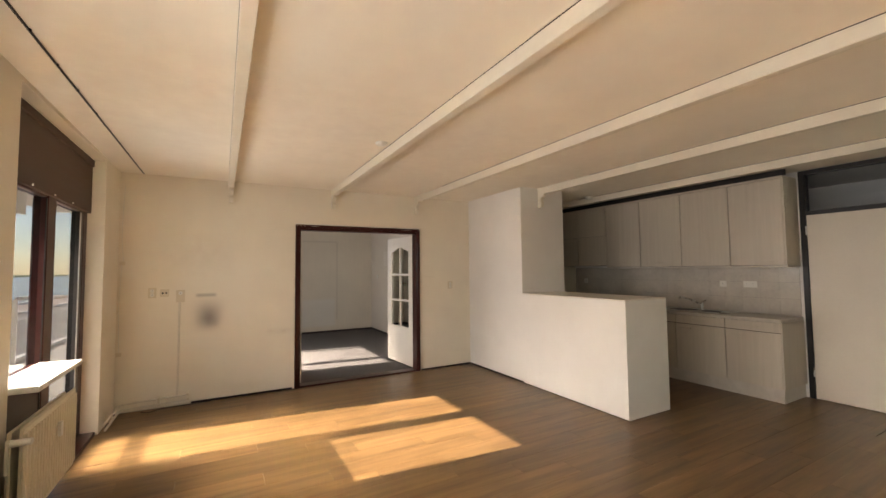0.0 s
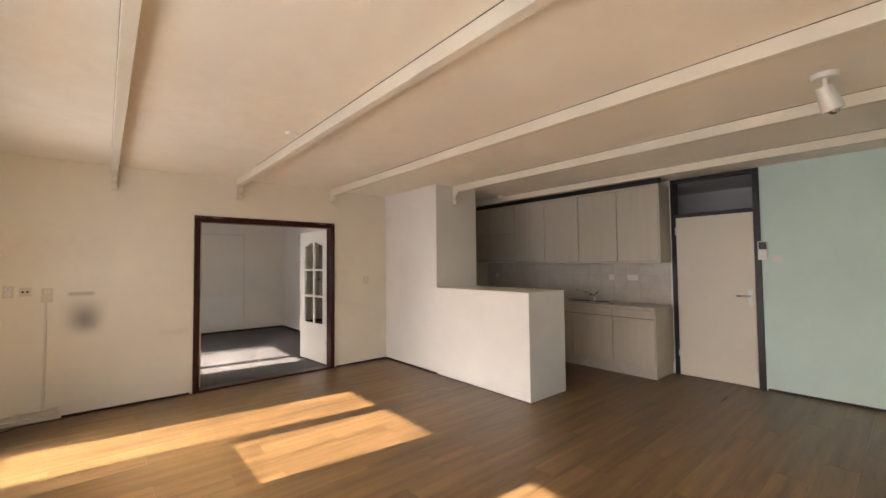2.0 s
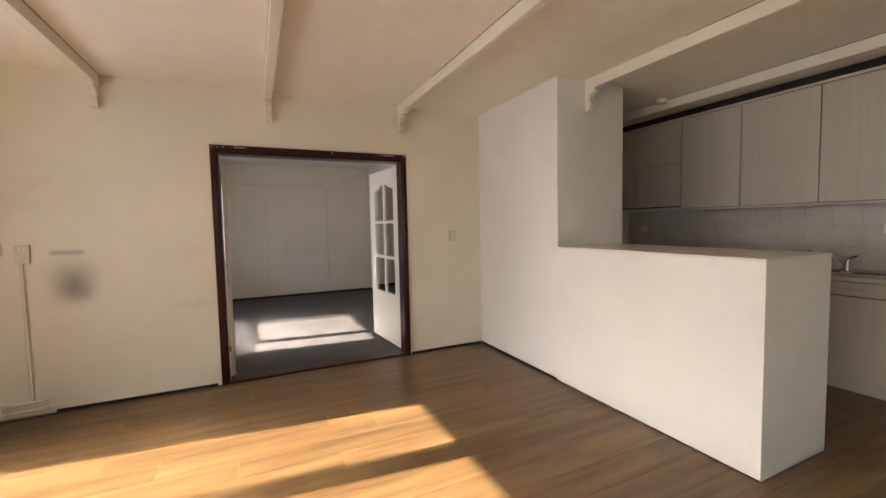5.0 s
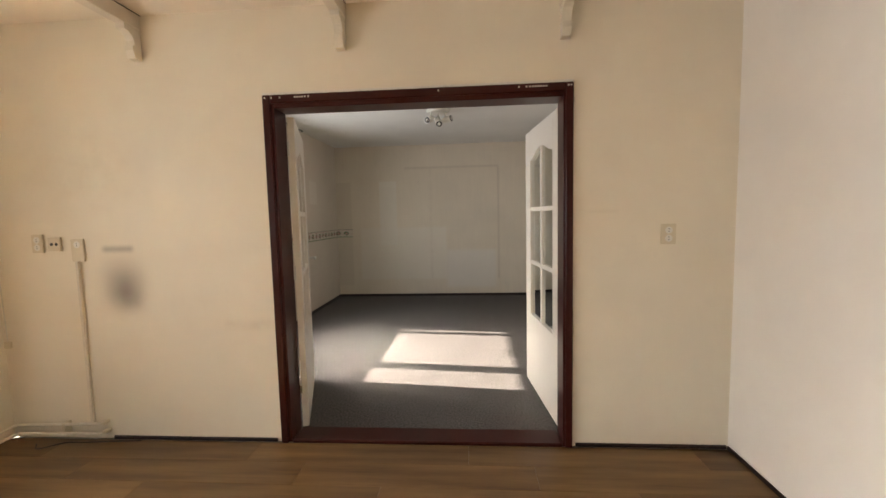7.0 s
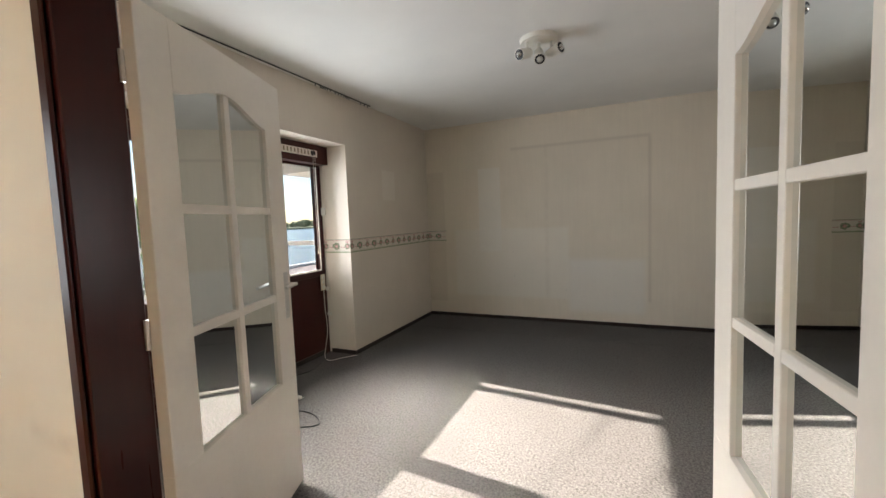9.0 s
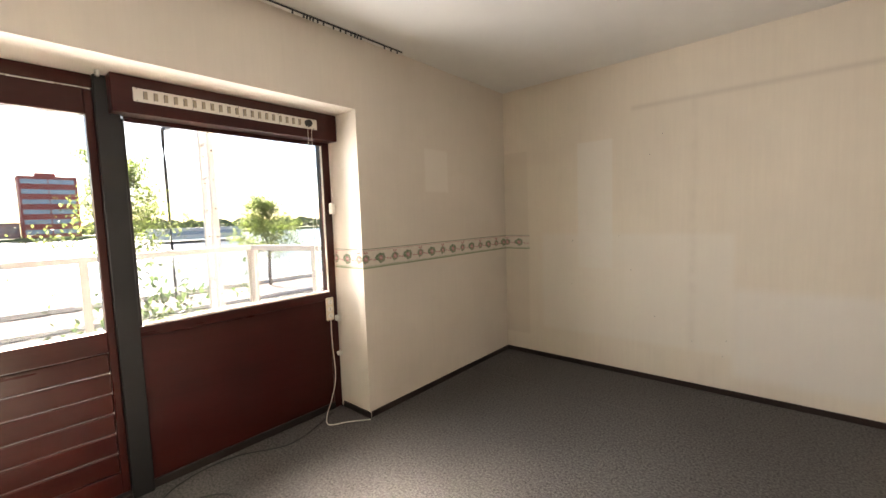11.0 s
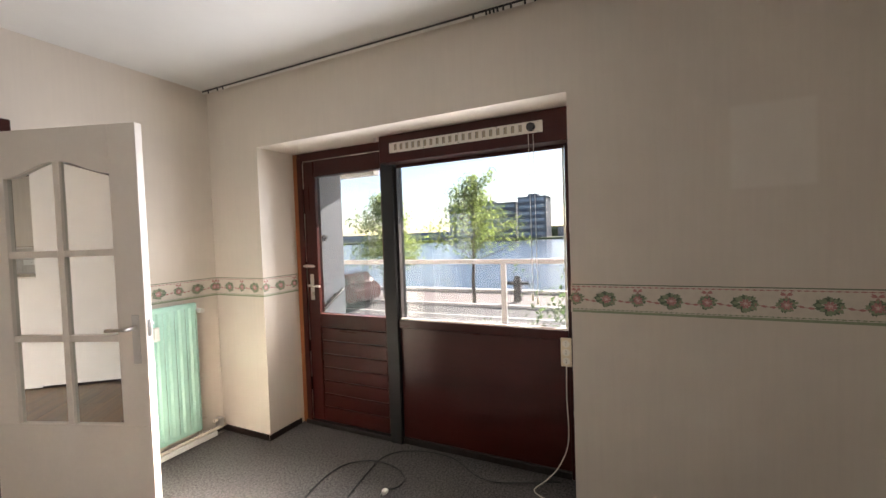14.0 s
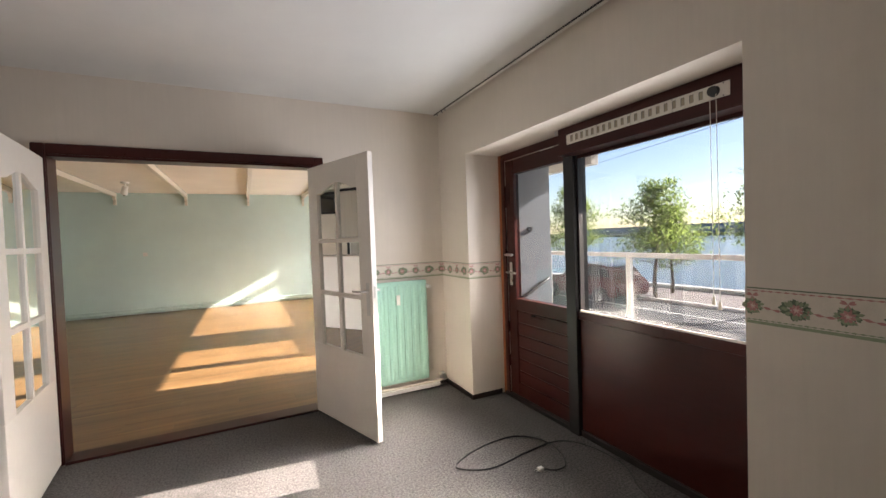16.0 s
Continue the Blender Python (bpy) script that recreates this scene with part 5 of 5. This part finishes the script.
def railing(label, p, q, n):
    P, Q = Vector((*p, 0)), Vector((*q, 0))
    d = (Q - P).normalized()
    r = thing("terrace_railing", label, "railing", P)
    w = Vector((-d.y, d.x, 0)) * 0.03

    def bar(nm, a, b, z0, z1, half, mat=M_RAIL_W, parent=r):
        bm = bmesh.new()
        prism(bm, [(0, z0), ((b - a).length, z0), ((b - a).length, z1), (0, z1)], 2 * half, lambda u, v, t: a + (b - a).normalized() * u + w / 0.03 * (t - half) + Vector((0, 0, v)))
        return part(nm, bm, mat, parent, "", 0)
    bar("top_rail", P, Q, 1.095, 1.150, 0.03)
    bar("bottom_rail", P, Q, 0.08, 0.12, 0.02)
    for i in range(n + 1):
        c = P + (Q - P) * i / n
        bar("post", c - d * 0.03, c + d * 0.03, -0.06, 1.095, 0.025)
        if i < n:
            e = P + (Q - P) * (i + 1) / n
            g = bar("panel", c + d * 0.035, e - d * 0.035, 0.12, 1.093, 0.004, M_MILKY)
            g.visible_shadow = False


railing("white steel terrace railing with hazy glass panels", (-1.86, -7.15), (-1.86, 3.09), 7)
railing("white steel railing closing the terrace side", (-1.80, 3.11), (0.2, 3.46), 2)
ld = thing("steel_truss_post", "white perforated steel truss post beside the terrace", "post", (-2.25, 2.84, 0))
for x, y in ((-2.02, 2.80), (-2.50, 2.88)):
    u = part("upright", bx(((x - 0.035, y - 0.03, ZS), (x + 0.035, y + 0.03, 6)), bev=0.004), M_RAIL_W, ld)
    for i in range(9):
        bm = bmesh.new()
        rod(bm, (x + 0.03, y, 0.3 + i * 0.32), (x + 0.0365, y, 0.3 + i * 0.32), 0.012, 8)
        part("bolt", bm, M_DARK, u)
for i in range(8):
    bm = bmesh.new()
    rod(bm, (-2.02, 2.80, 0.35 + i * 0.4), (-2.50, 2.88, 0.35 + i * 0.4), 0.018, 8)
    part("rung", bm, M_RAIL_W, ld)


def leaves(bm, spots, size, rnd):
    for c in spots:
        a, t = rnd.uniform(0, 6.28), rnd.uniform(-1.2, 1.2)
        m = Matrix.Translation(c) @ Matrix.Rotation(a, 4, "Z") @ Matrix.Rotation(t, 4, "X")
        s = size * rnd.uniform(0.6, 1.3)
        bm.faces.new([bm.verts.new(m @ Vector(p)) for p in ((0, -s, 0), (s * 0.55, 0, 0.1 * s), (0, s, 0), (-s * 0.55, 0, 0.1 * s))])


def tree(x, y, h, spread_r, seed, label, n=7500):
    rnd = random.Random(seed)
    t = thing("tree", label, "tree", (x, y, ZS), group="quay trees")
    bm = bmesh.new()
    trunk = [Vector((x + rnd.uniform(-0.05, 0.05) * i, y + rnd.uniform(-0.05, 0.05) * i, ZS + h * 0.92 * i / 6)) for i in range(7)]
    for i in range(6):
        rod(bm, trunk[i], trunk[i + 1], 0.085 * (1 - i / 6.6), 8, 0.085 * (1 - (i + 1) / 6.6))
    spots = []
    for i in range(30):
        f = 0.30 + 0.66 * (i / 30)
        k = min(5, int(f / 0.92 * 6))
        base = trunk[k].lerp(trunk[k + 1], (f / 0.92 * 6) % 1)
        a = i * 2.4 + rnd.uniform(-0.4, 0.4)
        reach = spread_r * (1.05 - 0.85 * max(0, (f - 0.38)) / 0.6) * rnd.uniform(0.6, 1.1)
        tip = base + Vector((math.cos(a) * reach, math.sin(a) * reach, reach * rnd.uniform(0.25, 0.75)))
        mid = base.lerp(tip, 0.5) + Vector((0, 0, -0.05 * reach))
        rod(bm, base, mid, 0.024, 5, 0.016)
        rod(bm, mid, tip, 0.016, 5, 0.005)
        for _ in range(n // 30):
            q = mid.lerp(tip, rnd.betavariate(2, 1.3) * 1.12) if rnd.random() < 0.8 else base.lerp(mid, rnd.uniform(0.4, 1))
            spots.append(q + Vector([rnd.gauss(0, 0.10 + 0.13 * reach) for _ in range(2)] + [rnd.gauss(0.02, 0.14)]))
    part("trunk", bm, M_BARK, t, "", 40)
    bm = bmesh.new()
    leaves(bm, spots, 0.058, rnd)
    part("crown", bm, M_LEAF, t, "airy light green foliage", 0)


for i, (x, y, h, r) in enumerate(((-12.3, -2.8, 5.2, 1.75), (-11.8, -6.7, 4.7, 1.6), (-13.7, -7.3, 3.5, 1.2), (-12.6, 3.9, 5.0, 1.7), (-12.4, -11.6, 4.9, 1.7), (-14.2, 9.2, 3.8, 1.5), (-13, -24, 6.0, 2.0), (-12, -34, 6.0, 2.0))):
    tree(x, y, h, r, 11 + i, "young street tree with light green spring leaves")

bush = thing("shrub", "round leafy shrub beyond the railing", "shrub", (-3.4, 2.5, ZS))
rnd = random.Random(5)
bm = bmesh.new()
leaves(bm, [Vector((-3.4, 2.5, 0.0)) + Vector((rnd.gauss(0, 0.38), rnd.gauss(0, 0.5), min(0.9, rnd.gauss(0.05, 0.42)))) for _ in range(1600)], 0.05, rnd)
part("foliage", bm, M_HEDGE, bush, "", 0)
bm = bmesh.new()
for i in range(6):
    rod(bm, (-3.4, 2.5, ZS), (-3.4 + rnd.uniform(-0.4, 0.4), 2.5 + rnd.uniform(-0.5, 0.5), 0.3), 0.02, 6, 0.006)
part("stem", bm, M_BARK, bush)


def building(name, label, az0, az1, dist, el, storeys, wall, band, cat="building"):
    """A far block between two bearings; every storey has its ribbon of windows."""
    a0, a1 = radians(az0), radians(az1)
    x = 2.6 - dist
    y0, y1 = 2.5 + dist * math.tan(a0), 2.5 + dist * math.tan(a1)
    top = 1.4 + dist * math.tan(radians(el))
    zb = ZW + 1.2
    b = thing(name, label, cat, (x, (y0 + y1) / 2, zb), group="far harbour buildings")
    dp = min(18, (y1 - y0))
    part("wall", bx(((x - dp, y0, zb - 0.5), (x, y1, top))), wall, b, "", 0)
    part("roof", bx(((x - dp - 0.3, y0 - 0.3, top), (x + 0.3, y1 + 0.3, top + 0.4))), wall, b, "", 0)
    if storeys > 3:
        part("roof_plant", bx(((x - dp * 0.7, y0 + (y1 - y0) * 0.3, top + 0.4), (x - dp * 0.3, y0 + (y1 - y0) * 0.65, top + 2.4))), wall, b, "", 0)
    sh = (top - zb) / storeys
    for i in range(storeys):
        z = zb + sh * (i + 0.35)
        nwin = max(2, int((y1 - y0) / 7))
        for k in range(nwin):
            ya, yb = y0 + 0.6 + (y1 - y0 - 1.2) * k / nwin, y0 + 0.6 + (y1 - y0 - 1.2) * (k + 1) / nwin - 0.4
            part("window", bx(((x, ya, z), (x + 0.12, yb, z + sh * 0.45))), band, b, "", 0)


M_B_DARK = paint("dark_blue_cladding", (0.10, 0.12, 0.15), 0.6, 0.15, 0.1, 2, 0.1)
M_B_RED = paint("red_cladding", (0.36, 0.06, 0.05), 0.6, 0.15, 0.1, 2, 0.1)
M_B_GREY = paint("grey_cladding", (0.35, 0.37, 0.39), 0.6, 0.1, 0.1, 2, 0.1)
M_B_WIN = paint("far_window_glass", (0.25, 0.32, 0.40), 0.15, 0.2, 0.2, 3, 0.0)
M_B_BLUE = paint("blue_shed_cladding", (0.06, 0.14, 0.28), 0.6, 0.1, 0.1, 2, 0.1)
building("office_block", "dark blue-grey office block across the water", -14.6, -10.8, 250, 5.2, 6, M_B_DARK, M_B_WIN)
building("office_block", "dark low office wing across the water", -24.3, -14.9, 262, 4.6, 5, M_B_DARK, M_B_WIN)
building("office_block", "red stepped apartment block across the water", -3.6, 0.2, 250, 3.8, 4, M_B_RED, M_B_WIN)
building("warehouse", "low red building beside the apartment block", -6.2, -3.7, 252, 1.6, 2, M_B_RED, M_B_WIN)
building("office_block", "red and blue-grey apartment tower across the water", 2.6, 6.9, 255, 5.5, 6, M_B_RED, M_B_WIN)
building("warehouse", "long blue warehouse across the water", -33.5, -25, 250, 0.65, 1, M_B_BLUE, M_B_WIN)
building("warehouse", "grey shed on the far bank", -9.3, -6.5, 270, 0.9, 1, M_B_GREY, M_B_WIN)
building("warehouse", "grey shed on the far bank", 0.6, 2.4, 270, 0.9, 1, M_B_GREY, M_B_WIN)
building("warehouse", "grey shed on the far bank", -46, -36, 275, 0.6, 1, M_B_GREY, M_B_WIN)
building("houseboat", "long white houseboat moored on the far bank", 13.8, 22, 110, -0.35, 1, M_SLAB, M_B_WIN, "houseboat")
# far woods
bm = bmesh.new()
rnd = random.Random(9)
for _ in range(420):
    az = radians(rnd.choice((rnd.uniform(7.5, 40), rnd.uniform(-24, -8), rnd.uniform(8, 60))))
    d = rnd.uniform(285, 330)
    c = Vector((2.6 - d, 2.5 + d * math.tan(az), ZW + 1.2 + rnd.uniform(1, 4)))
    bmesh.ops.create_icosphere(bm, subdivisions=1, radius=rnd.uniform(2.5, 5.0), matrix=Matrix.Translation(c) @ Matrix.Diagonal((1, 1.3, rnd.uniform(0.7, 1.2), 1)))
for v in bm.verts:
    v.co += noise.noise_vector(v.co * 0.4) * 1.4
solid("far_woods", bm, M_BANK, "dark green woods on the far bank", "trees", kind="stuff", smooth_below=0)


def lamp_post(x, y, h):
    p = thing("street_lamp", "slim grey street lamp on the quay", "street lamp", (x, y, ZS))
    bm = bmesh.new()
    tube(bm, spline([(x, y, ZS), (x, y, ZS + h * 0.6), (x, y, ZS + h), (x + 0.3, y, ZS + h + 0.12)], 4), 0.05, 8)
    part("pole", bm, M_DARK, p)
    part("lantern", bx(((x + 0.25, y - 0.12, ZS + h + 0.06), (x + 0.85, y + 0.12, ZS + h + 0.2)), bev=0.04), M_DARK, p)


lamp_post(2.9 - 17.6 * math.cos(radians(13.9)), 1.4 + 17.6 * math.sin(radians(13.9)), 6.0)


def bollard_pump(x, y):
    b = thing("quay_pump", "dark cast metal mooring pump on the quay", "bollard", (x, y, ZS))
    part("post", bx(((x - 0.14, y - 0.14, ZS), (x + 0.14, y + 0.14, ZS + 0.9)), bev=0.02), M_DARK, b)
    bm = bmesh.new()
    rod(bm, (x, y - 0.45, ZS + 0.72), (x, y + 0.45, ZS + 0.72), 0.07, 10)
    part("arm", bm, M_DARK, b)
    bm = bmesh.new()
    ball(bm, (x, y, ZS + 0.95), 0.13, 2, (1, 1, 0.7))
    part("cap", bm, M_DARK, b)


bollard_pump(-13.0, -1.2)


def car(x, y):
    c = thing("parked_car", "dark red hatchback car parked on the quay", "car", (x, y, ZS), group="")
    body = [(-2.0, 0.35), (-2.05, 0.72), (-1.6, 0.86), (-0.95, 0.95), (1.75, 0.98), (2.0, 0.8), (2.02, 0.4), (1.9, 0.28), (-1.9, 0.28)]
    cabin = [(-1.0, 0.95), (-0.35, 1.42), (0.9, 1.46), (1.5, 1.36), (1.85, 0.98)]
    for nm, o, hw, mat in (("body", body, 0.84, M_CAR), ("cabin", cabin, 0.70, M_CAR)):
        bm = bmesh.new()
        prism(bm, o, 2 * hw, lambda u, v, w: Vector((x - hw + w, y + u, ZS + v)))
        bmesh.ops.bevel(bm, geom=list(bm.edges), offset=0.05, segments=2, affect="EDGES")
        part(nm, bm, mat, c)
    bm = bmesh.new()
    prism(bm, [(-0.8, 1.0), (-0.3, 1.36), (0.85, 1.39), (1.4, 1.3), (1.6, 1.0)], 1.44, lambda u, v, w: Vector((x - 0.72 + w, y + u, ZS + v)))
    part("window", bm, M_BLACK, c, "dark side glass")
    for s in (-0.86, 0.86):
        for u in (-1.3, 1.25):
            bm = bmesh.new()
            rod(bm, (x + s - 0.1, y + u, ZS + 0.31), (x + s + 0.1, y + u, ZS + 0.31), 0.31, 20)
            wh = part("wheel", bm, M_BLACK, c)
            bm = bmesh.new()
            rod(bm, (x + s - 0.108, y + u, ZS + 0.31), (x + s + 0.108, y + u, ZS + 0.31), 0.19, 16)
            part("rim", bm, M_CHROME, wh)
    for u in (-0.6, 0.6):
        part("headlight", bx(((x + u - 0.15, y - 2.06, ZS + 0.62), (x + u + 0.15, y - 2.0, ZS + 0.76)), bev=0.02), M_WHITE, c)


M_CAR = paint("dark_red_car_paint", (0.12, 0.03, 0.03), 0.2, 0.1, 2, 60, 0.0)
car(-10.2, -8.4)
lamp_post(-9.0, -10.5, 5.1)
for dz in (0.0, 0.22):
    bm = bmesh.new()
    tube(bm, spline([(0.268, 7.0, 2.25 + dz), (-4.4, -1.7, 2.95 + dz), (-9.0, -10.5, 3.62 + dz)], 10), 0.004, 5)
    solid("overhead_wire", bm, M_CABLE, "thin black wire between the house and a street lamp", "wire")

# ---- small pieces: floor planks and kitchen tiles ----
LEN, WID = 1.29, 0.194
PLANKS = {}


def plank_mesh(l, w):
    key = (round(l, 3), round(w, 3))
    if key not in PLANKS:
        bm = bmesh.new()
        g = 0.0004
        box(bm, (g, g, -0.012), (key[0] - g, key[1] - g, 0.0), 0.0006)
        PLANKS[key] = finish("plank", bm, M_PLANK)
    return PLANKS[key]


rnd = random.Random(12)
row, y = 0, YB
while y < -0.02:
    w = min(WID, -0.004 - y)
    x = -0.0 - (row * 0.43 + rnd.uniform(0, 0.15)) % LEN
    while x < XK:
        a, b = max(x, -0.06), min(x + LEN, XK)
        if b - a > 0.03:
            ob = new("plank", plank_mesh(b - a, w))
            ob.parent = floor
            ob.location = (a, y, 0)
        x += LEN
    y, row = y + WID, row + 1

wt = thing("wall_tiles", "beige marbled kitchen wall tiles", "wall tiles", (XK, -3.385, 0.911), kind="structure")
part("grout", bx(((XK - 0.005, -3.385, 0.912), (XK - 0.001, -0.004, 1.50))), M_GROUT, wt, "grey grout bed", 0)
bm = bmesh.new()
box(bm, (-0.010, 0.0012, 0.0012), (-0.0045, 0.1985, 0.1935), 0.0015)
tile_me = finish("tile", bm, M_TILE)
for j in range(3):
    for i in range(17):
        ob = new("tile", tile_me)
        ob.parent = wt
        ob.matrix_parent_inverse = Matrix.Translation(wt.location).inverted()
        ob.location = (XK, -3.385 + i * 0.1988, 0.912 + j * 0.195)
